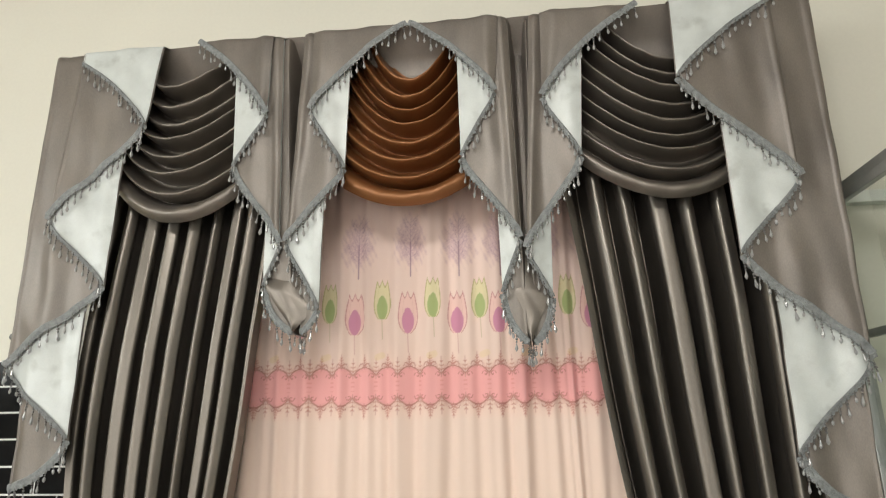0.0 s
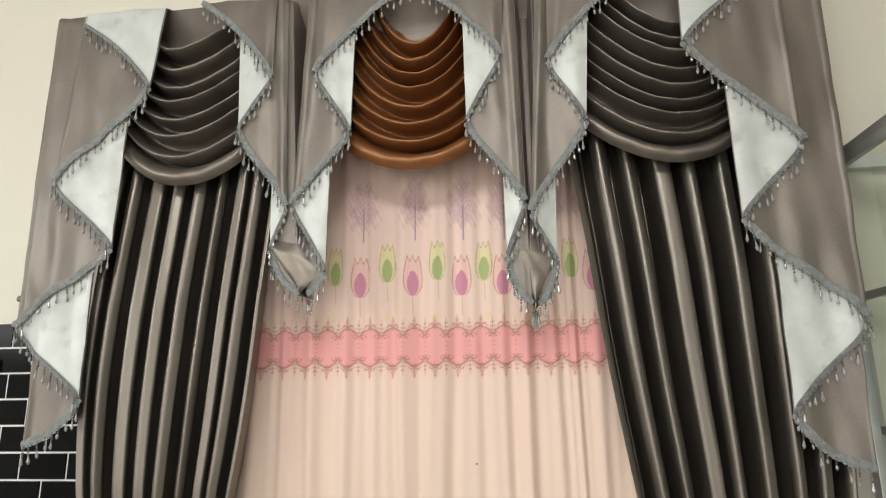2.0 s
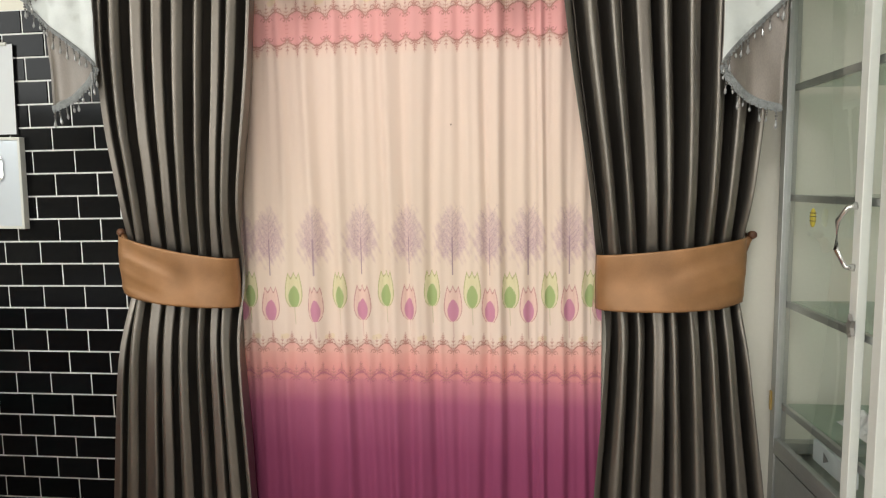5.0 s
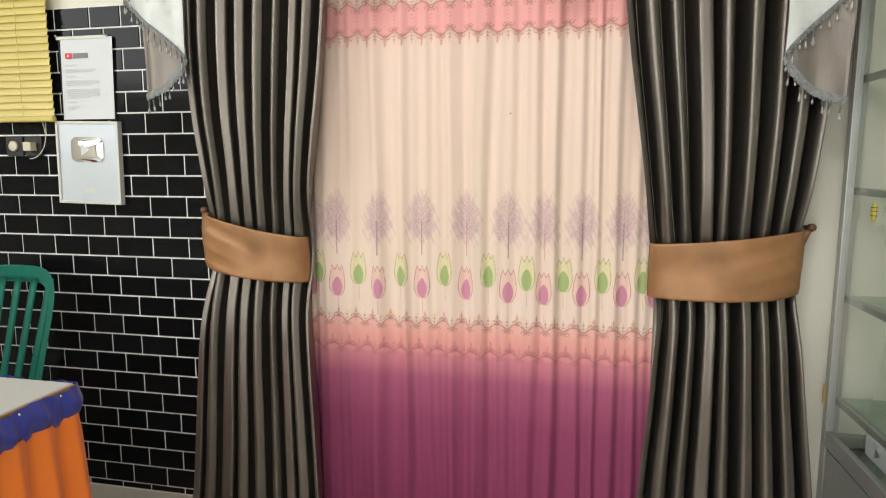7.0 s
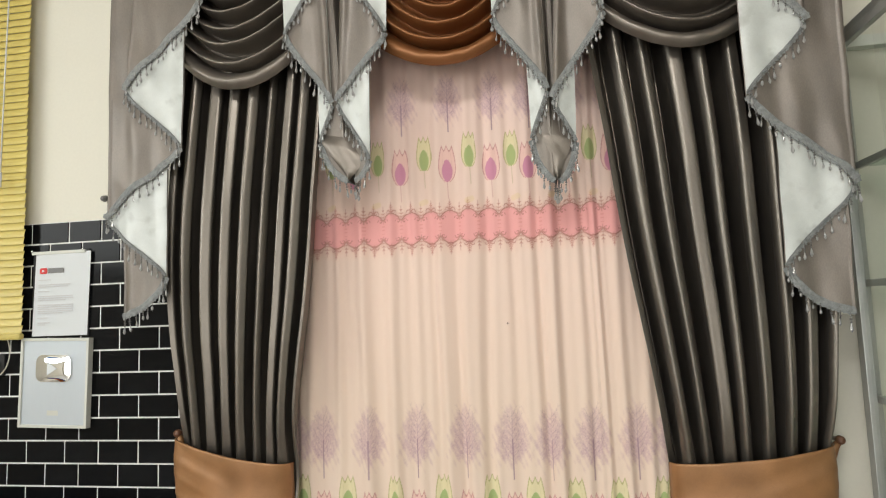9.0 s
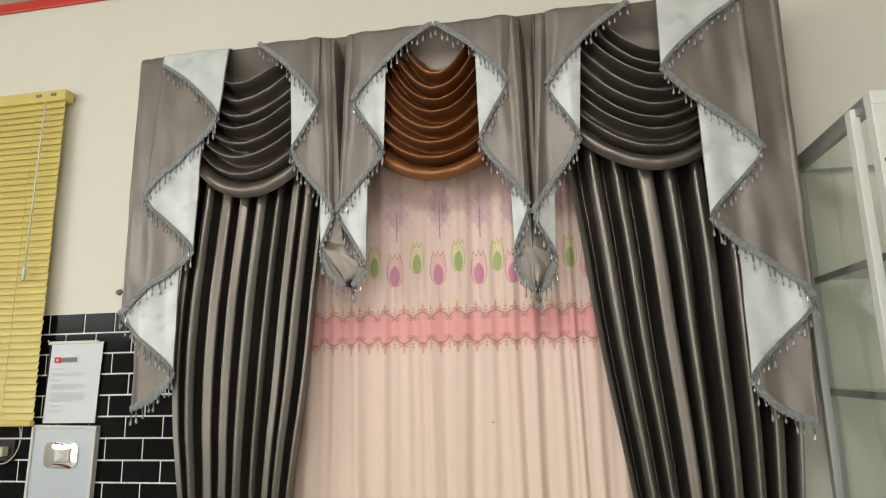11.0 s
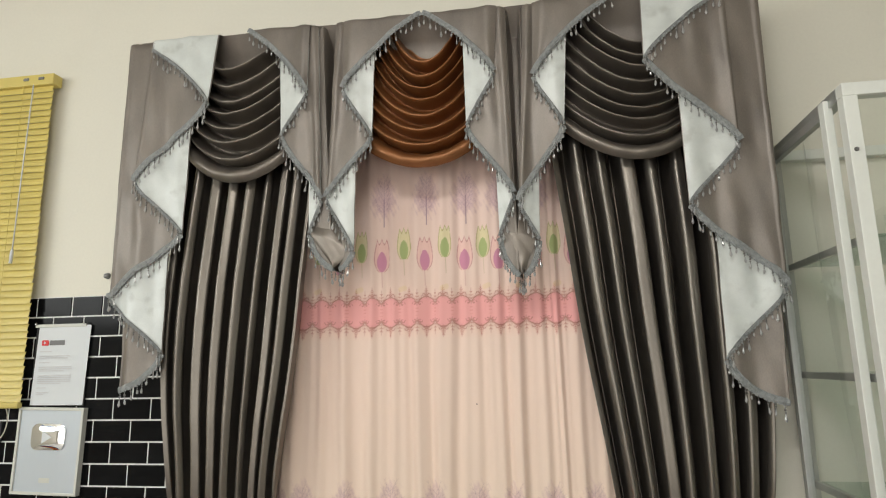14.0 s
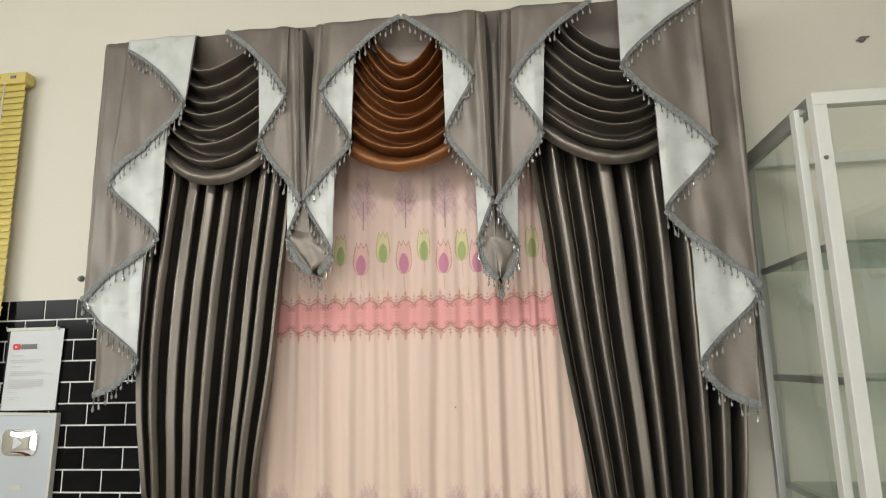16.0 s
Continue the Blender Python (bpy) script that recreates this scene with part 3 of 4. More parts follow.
def sheer_curtain():
    nx = 620
    zs = np.concatenate([np.arange(0.025, 0.60, 0.012), np.arange(0.60, 1.30, 0.0023), np.arange(1.30, 1.67, 0.012), np.arange(1.67, 2.36, 0.0023), np.arange(2.36, 2.78, 0.02)])
    x = np.linspace(X0 + 0.05, X1 - 0.05, nx)
    fx = np.interp(x, [-1.02, -0.95, -0.870, -0.783, -0.676, -0.582, -0.489, -0.409, -0.319, -0.241, -0.155, -0.089, -0.005, 0.050, 0.122, 0.2, 0.26], np.arange(17))
    X, Z = np.meshgrid(x, zs)
    F = np.broadcast_to(fx, X.shape) + 0.10 * np.sin(1.3 * Z + 0.9 * fx) + 0.05 * np.sin(4.1 * Z + 2 * fx)
    hang = np.clip(1.25 - 0.25 * Z, 0.6, 1.3)
    gain = 0.8 + 0.25 * np.sin(1.9 * fx + 0.7) + 0.2 * np.sin(4.3 * fx)
    prof = 0.5 - 0.5 * np.cos(2 * math.pi * F)
    Y = -0.009 - np.interp(x, [-1.0, -0.86, -0.7, 0.0, 0.12, 0.25], [0.020, 0.024, 0.034, 0.025, 0.017, 0.014]) * 0.62 * hang * gain * prof - (0.0042 + 0.002 * np.sin(2.7 * fx)) * np.sin(math.pi * (2.1 * F + 0.15 * np.sin(1.1 * Z))) ** 2
    row = len(zs) // 3
    arc = np.concatenate([[0], np.cumsum(np.hypot(np.diff(x), np.diff(Y[row])))])
    lam = np.linspace(0, 1, nx)
    s = X0 + (X1 - X0) * (0.8 * arc / arc[-1] + 0.2 * lam)
    img = printed_cloth(lambda at: float(np.interp(at, x, s)))
    j = np.clip(((s - X0) / PX).astype(int), 0, img.shape[1] - 1)
    i = np.clip((zs / PX).astype(int), 0, img.shape[0] - 1)
    col = img[i][:, j]
    P = np.stack([X, Y, Z], -1).reshape(-1, 3)
    k = np.arange(len(zs) - 1)[:, None] * nx + np.arange(nx - 1)[None]
    f = np.stack([k, k + 1, k + nx + 1, k + nx], -1).reshape(-1, 4)
    me = mesh_of("sheer_curtain", P.tolist(), f.tolist(), M_SHEER)
    a = me.color_attributes.new("print", "FLOAT_COLOR", "POINT")
    a.data.foreach_set("color", np.concatenate([col.reshape(-1, 3), np.ones((len(P), 1))], 1).astype(np.float32).ravel())
    ob = new("sheer_curtain", me)
    tagged(ob, "peach sheer curtain printed with trees and tulips, purple hem", "sheer curtain")
    bm = bmesh.new()
    bmesh.ops.create_icosphere(bm, subdivisions=1, radius=0.0032, matrix=Matrix.Translation((-0.259, -0.040, 1.474)) @ Matrix.Diagonal((1, 0.3, 1, 1)))
    part("speck", bm, M_STAIN, ob, "small brown speck on the cloth", smooth=True)


sheer_curtain()


# ---------------------------------------------------------------- valance
TOP = 2.83
valance = thing("valance", (-0.41, 0.0, TOP), "taupe satin swag valance with white lined cascades and bead fringe", "valance")
boxed("pelmet_board", (-1.485, -0.085, 2.68), (0.665, -0.005, 2.798), M_SATIN, valance, "taupe covered board behind the swags", bevel=0.01)


def top_z(x):
    return 2.826 - 0.012 * (x + 1.5) / 2.2


def strand_mesh(kind):
    """One hanging bead string, its top at the origin."""
    bm = bmesh.new()
    tube(bm, [(0, 0, 0.002), (0, 0, -0.022)], 0.0006, 4)
    for z, r in ((-0.006, 0.0021), (-0.0115, 0.0030), (-0.0175, 0.0024)) if kind else ((-0.005, 0.0024), (-0.0105, 0.0020)):
        bmesh.ops.create_icosphere(bm, subdivisions=1, radius=r, matrix=Matrix.Translation((0, 0, z)))
    n = len(bm.faces)
    if kind:
        bmesh.ops.create_cone(bm, cap_ends=True, segments=6, radius1=0.0036, radius2=0.0008, depth=0.012, matrix=Matrix.Translation((0, 0, -0.026)))
        bmesh.ops.create_cone(bm, cap_ends=True, segments=6, radius1=0.0010, radius2=0.0036, depth=0.005, matrix=Matrix.Translation((0, 0, -0.0345)))
    else:
        bmesh.ops.create_icosphere(bm, subdivisions=1, radius=0.0042, matrix=Matrix.Translation((0, 0, -0.019)) @ Matrix.Diagonal((0.8, 0.8, 1.5, 1)))
    bm.faces.ensure_lookup_table()
    for f in bm.faces[n:]:
        f.material_index = 1
    me = bpy.data.meshes.new("bead_strand")
    bm.to_mesh(me)
    bm.free()
    me.materials.append(M_BEAD)
    me.materials.append(M_BEAD_CLEAR)
    return me


STRANDS = [strand_mesh(1), strand_mesh(0)]
fringe_rng = random.Random(11)


def folded_cloth(name, folds, mats, y0, dy, label, seed=0):
    """A cloth that hangs in flat folds, zigzag: folds are (x at the top, x at the hem, height of the hem);
    mats gives the side that each fold shows; hems carry braid and bead strings."""
    nu, nv = 40, 46
    root = None
    for i in range(len(folds) - 1):
        (xt0, xh0, zh0), (xt1, xh1, zh1) = folds[i], folds[i + 1]
        inset = 0.010 if mats[i] else 0.0
        back = 0.005 if i else 0.0

        def fn(u, v):
            u = inset + (1 - 2 * inset) * u
            us = (0.45 * u + 0.55 * np.sin(math.pi * u / 2)) if i == 0 else (0.4 * u + 0.6 * (0.5 - 0.5 * np.cos(math.pi * u)))
            xh, zh = xh0 + (xh1 - xh0) * us, zh0 + (zh1 - zh0) * u + 0.004 * np.sin(2 * math.pi * u)
            if i == len(folds) - 2:
                zh = zh0 + (zh1 - zh0) * (1 - (1 - u) ** 2.2)
            xt = xt0 + (xt1 - xt0) * u
            zt = top_z(xt)
            x = xt + (xh - xt) * v ** 1.15
            z = zt + (zh - zt) * v
            low = np.clip((zt - z) / 1.0, 0, 1)
            y = y0 + dy * (i - 0.5 + u) * (0.4 + 0.6 * low) - 0.003 * np.sin(math.pi * u) + back * (1 - u)
            y = y - (0.007 * np.sin(24 * x + 2.2 * z) + 0.004 * np.sin(57 * x - 3.1 * z + 1.0) + 0.0025 * np.sin(31 * z + 17 * x) * np.sin(13 * x + seed)
                     + 0.002 * np.sin(83 * x + 9 * z) + 0.0022 * np.abs(np.sin(19 * x + 13 * z + seed)) ** 6) * (0.35 + 0.65 * low)
            if not mats[i] and name == "jabot":
                y = y - 0.009 * np.exp(-((u - 0.88) / 0.10) ** 2) 
                if i == len(folds) - 2:
                    y = y + 0.07 * np.clip((u - 0.80) / 0.20, 0, 1) ** 1.3
            elif not mats[i]:
                y = y - 0.006 * np.exp(-((u - 0.955) / 0.022) ** 2)
            over = np.exp(-np.abs(zt - z) / 0.006)
            return x, y + 0.03 * over, z - 0.003 * over

        ob = grid(name if root is None else ("lining" if mats[i] else "fold"), fn, nu, nv, M_LINING if mats[i] else M_SATIN,
                  valance if root is None else root, label if root is None else ("white satin lining" if mats[i] else ""))
        root = root or ob
        hem = [tuple(p) for p in np.stack([np.broadcast_to(a, (nu + 1,)) for a in fn(np.linspace(0, 1, nu + 1), np.ones(nu + 1))], -1)]
        braid(hem, mats[i], root, 0.012 if name == "jabot" else 0.016)
        strings(hem, mats[i], root)
    return root


def along(line, d):
    """Points every d metres along a line."""
    out, left = [], d * 0.5
    for p, q in zip(line, line[1:]):
        p, q = Vector(p), Vector(q)
        ln = (q - p).length
        while left < ln:
            out.append(p + (q - p) * (left / ln))
            left += d
        left -= ln
    return out


def braid(hem, m, parent, broad=0.016):
    """Scalloped silver braid, broad on the face side of the cloth, a narrow edge on the lining."""
    pts = along(hem, 0.0035)
    if len(pts) < 6:
        return
    verts, faces = [], []
    wide = broad if m == 0 else 0.005
    for k, p in enumerate(pts):
        d = (pts[min(k + 1, len(pts) - 1)] - pts[max(k - 1, 0)]).normalized()
        nrm = Vector((-d.z, 0, d.x))
        if nrm.z < 0:
            nrm = -nrm
        lace = 0.004 * abs(math.sin(k * 0.9)) + fringe_rng.uniform(0, 0.0035)
        for t, off in ((-lace - 0.003, -0.004), (0.0, -0.006), (wide * 0.33, -0.0075), (wide * 0.5, -0.0055), (wide * 0.67, -0.0075), (wide, -0.004)):
            q = p + nrm * t
            verts.append((q.x, q.y + off + (0.0015 if k % 2 else 0), q.z))
    for k in range(len(pts) - 1):
        for j in range(5):
            a = k * 6 + j
            faces.append((a, a + 1, a + 7, a + 6))
    under(new("braid", mesh_of("braid", verts, faces, M_TRIM)), parent, "silver grey scalloped braid")


def strings(hem, m, parent):
    for n, p in enumerate(along(hem, 0.024)):
        s = new("bead_strand", STRANDS[fringe_rng.random() < 0.35])
        s.matrix_basis = Matrix.Translation(p + Vector((0, -0.006, -0.004))) @ pose(0, 0, 0, fringe_rng.uniform(-7, 7), fringe_rng.uniform(-7, 7), fringe_rng.uniform(0, 180)) @ Matrix.Scale(fringe_rng.uniform(1.0, 1.4), 4)
        under(s, parent)


def swag(mat, top, hem, folds, label, seed=0):
    """A draped swag; top and hem each give three points (x, z) of a sagging line: one end, the middle, the other end.
    Between them the cloth lies in rolled folds that overhang one another."""
    rng = random.Random(seed)
    steps = np.cumsum([0] + [rng.uniform(0.8, 1.15) for _ in range(folds - 1)] + [1.25])
    steps = steps / steps[-1]
    deep = np.array([rng.uniform(0.8, 1.05) for _ in range(folds)])
    slant = np.array([rng.uniform(-0.16, 0.16) for _ in range(folds)])

    def bow(p, u):
        w = (2 * (u - 0.5) * (u - 1), 4 * u * (1 - u), 2 * u * (u - 0.5))
        return [sum(c * q[j] for c, q in zip(w, p)) for j in (0, 1)]

    def fn(u, v):
        ph = np.clip(v * folds, 0, folds - 1e-6)
        k = np.floor(ph).astype(int)
        f = ph - k
        hump = 4 * u * (1 - u)
        ends = np.clip(hump, 0, 1) ** 0.5
        last = k == folds - 1
        g = np.clip(f + 0.05 * slant[k] * (2 * u - 1) * 4 * f * (1 - f), 0, 1) ** 1.3
        bump = (0.5 - 0.5 * np.cos(2 * math.pi * g)) ** 1.9
        lag = 0.5 - 0.5 * np.cos(2 * math.pi * (g - 0.10))
        bump = np.where(last, np.sin(math.pi * 0.78 * f), bump)
        at = steps[k] + (steps[k + 1] - steps[k]) * (f + np.where(last, 0.0, 0.50) * (lag - 0.0955) * ends * f ** 0.25 * (1 - f) ** 0.25)
        (xa, za), (xb, zb) = bow(top, u), bow(hem, u)
        x, z = xa + (xb - xa) * at, za + (zb - za) * at
        z = np.minimum(z, top_z(x) - 0.012 - 0.010 * (1 - at))
        d = np.where(last, 0.070, 0.092) * deep[k] * (0.35 + 0.65 * ends)
        y = -0.118 - 0.018 * hump * at - d * bump
        y = y - (0.0022 * np.sin(15 * u + 2.3 * k) * np.sin(7 * u + k) + 0.0012 * np.sin(41 * u + 3 * k + 4 * f)) * hump
        return x, y, z

    return grid("swag", fn, 56, folds * 30, mat, valance, label)


swag(M_SWAG, ((-1.215, 2.80), (-1.105, 2.715), (-0.895, 2.85)), ((-1.335, 2.420), (-1.084, 2.250), (-0.835, 2.400)), 8, "taupe satin swag in curved folds", 1)
swag(M_COPPER, ((-0.535, 2.90), (-0.393, 2.685), (-0.255, 2.90)), ((-0.655, 2.385), (-0.400, 2.258), (-0.160, 2.385)), 8, "copper satin swag in curved folds", 2)
swag(M_SWAG, ((0.105, 2.90), (0.276, 2.690), (0.420, 2.71)), ((0.005, 2.425), (0.264, 2.242), (0.51, 2.335)), 9, "taupe satin swag in curved folds", 3)

# outer cascades
folded_cloth("cascade", [(-1.417, -1.420, 2.776), (-1.155, -1.181, 2.547), (-1.424, -1.454, 2.269), (-1.236, -1.264, 2.070),
                         (-1.513, -1.531, 1.853), (-1.316, -1.318, 1.659), (-1.484, -1.475, 1.534)], (1, 0, 1, 0, 1, 0), -0.214, 0.0065,
             "taupe cascade with white lining over the drape before tiles", seed=4)
folded_cloth("cascade", [(0.615, 0.613, 2.787), (0.332, 0.329, 2.564), (0.593, 0.593, 2.263), (0.425, 0.431, 2.074),
                         (0.697, 0.685, 1.814), (0.514, 0.500, 1.604), (0.682, 0.660, 1.477)], (1, 0, 1, 0, 1, 0), -0.214, 0.0065,
             "taupe cascade with white lining beside the cabinet", seed=5)
# inner jabots, each of two halves that meet in a point
folded_cloth("jabot", [(-1.040, -1.040, 2.812), (-0.803, -0.813, 2.555), (-0.920, -0.905, 2.396), (-0.775, -0.757, 2.164),
                       (-0.821, -0.803, 2.050), (-0.746, -0.703, 1.919)], (0, 1, 0, 1, 0), -0.214, 0.0095, "taupe jabot half with white lining", seed=6)
folded_cloth("jabot", [(-0.398, -0.398, 2.810), (-0.677, -0.680, 2.554), (-0.564, -0.578, 2.373), (-0.706, -0.738, 2.167),
                       (-0.628, -0.640, 1.981), (-0.722, -0.700, 1.919)], (0, 1, 0, 1, 0), -0.214, 0.0095, "taupe jabot half with white lining", seed=7)
folded_cloth("jabot", [(-0.397, -0.397, 2.810), (-0.137, -0.154, 2.565), (-0.259, -0.253, 2.381), (-0.112, -0.104, 2.144),
                       (-0.168, -0.155, 2.006), (-0.096, -0.087, 1.872)], (0, 1, 0, 1, 0), -0.214, 0.0095, "taupe jabot half with white lining", seed=8)
folded_cloth("jabot", [(0.250, 0.250, 2.804), (-0.018, -0.026, 2.542), (0.097, 0.068, 2.361), (-0.050, -0.089, 2.115),
                       (-0.005, -0.027, 1.991), (-0.072, -0.085, 1.872)], (0, 1, 0, 1, 0), -0.214, 0.0095, "taupe jabot half with white lining", seed=9)
# cloth behind the gap between the two halves of a jabot
for at in (-0.735, -0.085):
    grid("gusset", lambda u, v: (at - 0.045 + 0.09 * u, -0.112 + 0.010 * np.cos(2 * math.pi * u), top_z(at) - 0.01 - 0.63 * v), 8, 10, M_SATIN, valance, "recessed taupe cloth between two jabot halves")
# flat cloth over the board behind the swags
grid("header_cloth", lambda u, v: (-1.485 + 2.155 * u, -0.186 + 0.078 * np.clip(v * 2.0, 0, 1) - 0.003 * np.sin(30 * u), top_z(-1.485 + 2.155 * u) - 0.004 - 0.19 * v), 60, 6, M_SATIN, valance, "plain taupe header cloth")
grid("header_top", lambda u, v: (-1.485 + 2.155 * u, -0.184 + 0.18 * v, top_z(-1.485 + 2.155 * u) - 0.005 + 0 * v), 30, 3, M_SATIN, valance)


def tip_panel(l, r, tip, top):
    """The cloth that closes a jabot's point: l, r its wide corners, top its narrow upper end."""
    def fn(u, v):
        a = np.interp(v, [0, 0.25, 0.62, 1], [top[0] - 0.006, top[0] - 0.010, l[0] + 0.004, tip[0] - 0.001])
        b = np.interp(v, [0, 0.25, 0.62, 1], [top[0] + 0.006, top[0] + 0.010, r[0] - 0.004, tip[0] + 0.001])
        za = np.interp(v, [0, 0.25, 0.62, 1], [top[1] + 0.2, top[1], l[1], tip[1] + 0.004])
        zb = np.interp(v, [0, 0.25, 0.62, 1], [top[1] + 0.2, top[1], r[1], tip[1] + 0.004])
        x = a + (b - a) * u
        return x, -0.184 + 0.065 * np.clip(1 - v / 0.6, 0, 1) - 0.012 * np.sin(math.pi * u) * v + (0.003 * np.sin(60 * x + 9 * v) + 0.002 * np.abs(np.sin(31 * x + 13 * v)) - 0.0015 * np.abs(np.sin(70 * x - 15 * v))) * v, za + (zb - za) * u
    grid("tip_panel", fn, 30, 50, M_SWAG, valance, "crumpled taupe point of a jabot")


tip_panel((-0.806, 2.055), (-0.652, 1.985), (-0.709, 1.922), (-0.757, 2.17))
tip_panel((-0.150, 2.010), (-0.033, 1.995), (-0.087, 1.875), (-0.098, 2.14))


# ---------------------------------------------------------------- added tube lamp on the ceiling, out of view
# made-up fitting that goes with the added fill light overhead
lamp = thing("added_ceiling_lamp", (-0.45, -2.4, 3.28), "added white tube lamp on the ceiling, out of view", "lamp")
boxed("housing", (-1.02, -2.43, 3.235), (0.12, -2.37, 3.28), M_WHITE_ALU, lamp, bevel=0.006)
bm = bmesh.new()
tube(bm, [(-1.0, -2.4, 3.225), (0.10, -2.4, 3.225)], 0.008, 10)
part("lamp_tube", bm, M_PAPER, lamp, smooth=True)

# ---------------------------------------------------------------- yellow blind
blind = thing("venetian_blind", (-2.4, 0.0, 2.80), "yellow slatted venetian blind hanging closed against the wall", "blind")
boxed("headrail", (-2.95, -0.062, 2.765), (-1.965, -0.012, 2.812), M_BLIND, blind, bevel=0.004)
boxed("bottom_rail", (-2.93, -0.058, 1.472), (-1.975, -0.034, 1.494), M_BLIND, blind, bevel=0.006)
bm = bmesh.new()
pts = []
for k in range(7):
    a = -0.5 + k / 6
    pts.append((a * 0.0288, -0.0012 * math.cos(math.pi * a)))
va = [[bm.verts.new((x, dy, dz)) for dz, dy in pts] for x in (-0.475, 0.475)]
for k in range(6):
    bm.faces.new((va[0][k], va[0][k + 1], va[1][k + 1], va[1][k]))
bmesh.ops.recalc_face_normals(bm, faces=bm.faces[:])
slat_mesh = bpy.data.meshes.new("slat")
bm.to_mesh(slat_mesh)
bm.free()
slat_mesh.materials.append(M_BLIND)
nslat = 48
for k in range(nslat):
    s = new("slat", slat_mesh)
    s.matrix_basis = pose(-2.45 + fringe_rng.uniform(-0.002, 0.002), -0.046, 2.752 - k * (2.752 - 1.508) / (nslat - 1), -14, 0, 0)
    under(s, blind)
for x in (-2.10, -2.75):
    bm = bmesh.new()
    tube(bm, [(x, -0.062, 2.78), (x, -0.062, 1.49)], 0.0011, 5)
    part("ladder_cord", bm, M_BLIND, blind)
bm = bmesh.new()
tube(bm, [(-2.045, -0.072, 2.76), (-2.05, -0.075, 2.4), (-2.055, -0.075, 2.07)], 0.0026, 6)
tube(bm, [(-2.055, -0.075, 2.075), (-2.056, -0.075, 2.06), (-2.057, -0.075, 2.02)], [0.004, 0.0065, 0.006], 8)
part("tilt_wand", bm, M_PAPER, blind, "white tilt wand", smooth=True)
for x in (-2.02, -2.09):
    bm = bmesh.new()
    box(bm, (x - 0.012, -0.066, 2.786), (x + 0.012, -0.060, 2.797), 0.001)
    part("bracket", bm, M_NAIL, blind, "dark metal bracket")

# ---------------------------------------------------------------- framed letter
letter = thing("framed_letter", (-1.855, 0.0, 1.48), "white printed letter on black backing pinned to tiles", "letter")
bm = bmesh.new()
box(bm, (-1.962, -0.018, 1.478), (-1.733, -0.0105, 1.782), 0.002)
part("backing", bm, M_BACKING, letter, "black backing board")


def sheet(u, v):
    return (-1.947 + 0.222 * u - 0.012 * v, -0.021 - 0.003 * np.sin(math.pi * u) + 0.002 * v, 1.778 - 0.297 * v + 0 * u)


paper = grid("paper", sheet, 10, 10, M_PAPER, letter)
boxed("top_clip", (-1.962, -0.026, 1.772), (-1.745, -0.019, 1.784), M_FRAMEGREY, letter, bevel=0.002)
for x in (-1.958, -1.752):
    bm = bmesh.new()
    bmesh.ops.create_uvsphere(bm, u_segments=8, v_segments=6, radius=0.005, matrix=Matrix.Translation((x, -0.028, 1.785)))
    part("pin", bm, M_CHROME, letter, "small metal pin", smooth=True)
bm = bmesh.new()
rounded(bm, -1.912, 1.713, 0.030, 0.021, 0.006, -0.0262, -0.0250)
part("red_emblem", bm, M_LOGO_RED, letter, "red rounded emblem")
bm = bmesh.new()
prism(bm, [(-1.917, 1.718), (-1.917, 1.708), (-1.907, 1.713)], -0.0268, -0.0264)
part("emblem_arrow", bm, M_PAPER, letter)
boxed("name_bar", (-1.893, -0.0258, 1.704), (-1.829, -0.0250, 1.722), M_LOGO_GREY, letter, "dark bar", bevel=0.0003)
bars = [(0.03, 0.05), (0.03, 0.13), (0.03, 0.12), (0.03, 0.045), (0.03, 0.14), (0.03, 0.142), (0.03, 0.11), (0.03, 0.14), (0.03, 0.142), (0.03, 0.139), (0.03, 0.14), (0.03, 0.10), (0.03, 0.04), (0.03, 0.05), (0.03, 0.03)]
zz = 1.682
for n, (x, w) in enumerate(bars):
    boxed("text_bar", (-1.962 + x, -0.0256, zz - 0.0034), (-1.962 + x + w, -0.0250, zz), M_INK, letter, bevel=0)
    zz -= 0.017 if n in (0, 2, 3, 6, 11, 12) else 0.0072

# ---------------------------------------------------------------- award plaque
plaque = thing("award_plaque", (-1.855, 0.0, 1.163), "silver award plaque with mirrored emblem leaning on black tiles", "plaque")
T = pose(-1.855, 0, 1.318, 0, 1.2, 0) @ pose(1.855, 0, -1.318)


def plaque_part(name, bm, mat, label="", smooth=False):
    bmesh.ops.transform(bm, matrix=T, verts=bm.verts[:])
    return part(name, bm, mat, plaque, label, smooth)


bm = bmesh.new()
for lo, hi in (((-1.992, -0.034, 1.463), (-1.720, -0.0105, 1.473)), ((-1.992, -0.034, 1.163), (-1.720, -0.0105, 1.173)),
               ((-1.992, -0.034, 1.173), (-1.982, -0.0105, 1.463)), ((-1.730, -0.034, 1.173), (-1.720, -0.0105, 1.463))):
    box(bm, lo, hi, 0.0015)
plaque_part("frame", bm, M_FRAMEGREY, "pale narrow frame")
bm = bmesh.new()
box(bm, (-1.982, -0.028, 1.173), (-1.730, -0.0110, 1.463), 0)
plaque_part("plate", bm, M_SILVER, "brushed silver plate")
bm = bmesh.new()
rounded(bm, -1.857, 1.368, 0.140, 0.094, 0.026, -0.033, -0.0284, 8)
rings = []
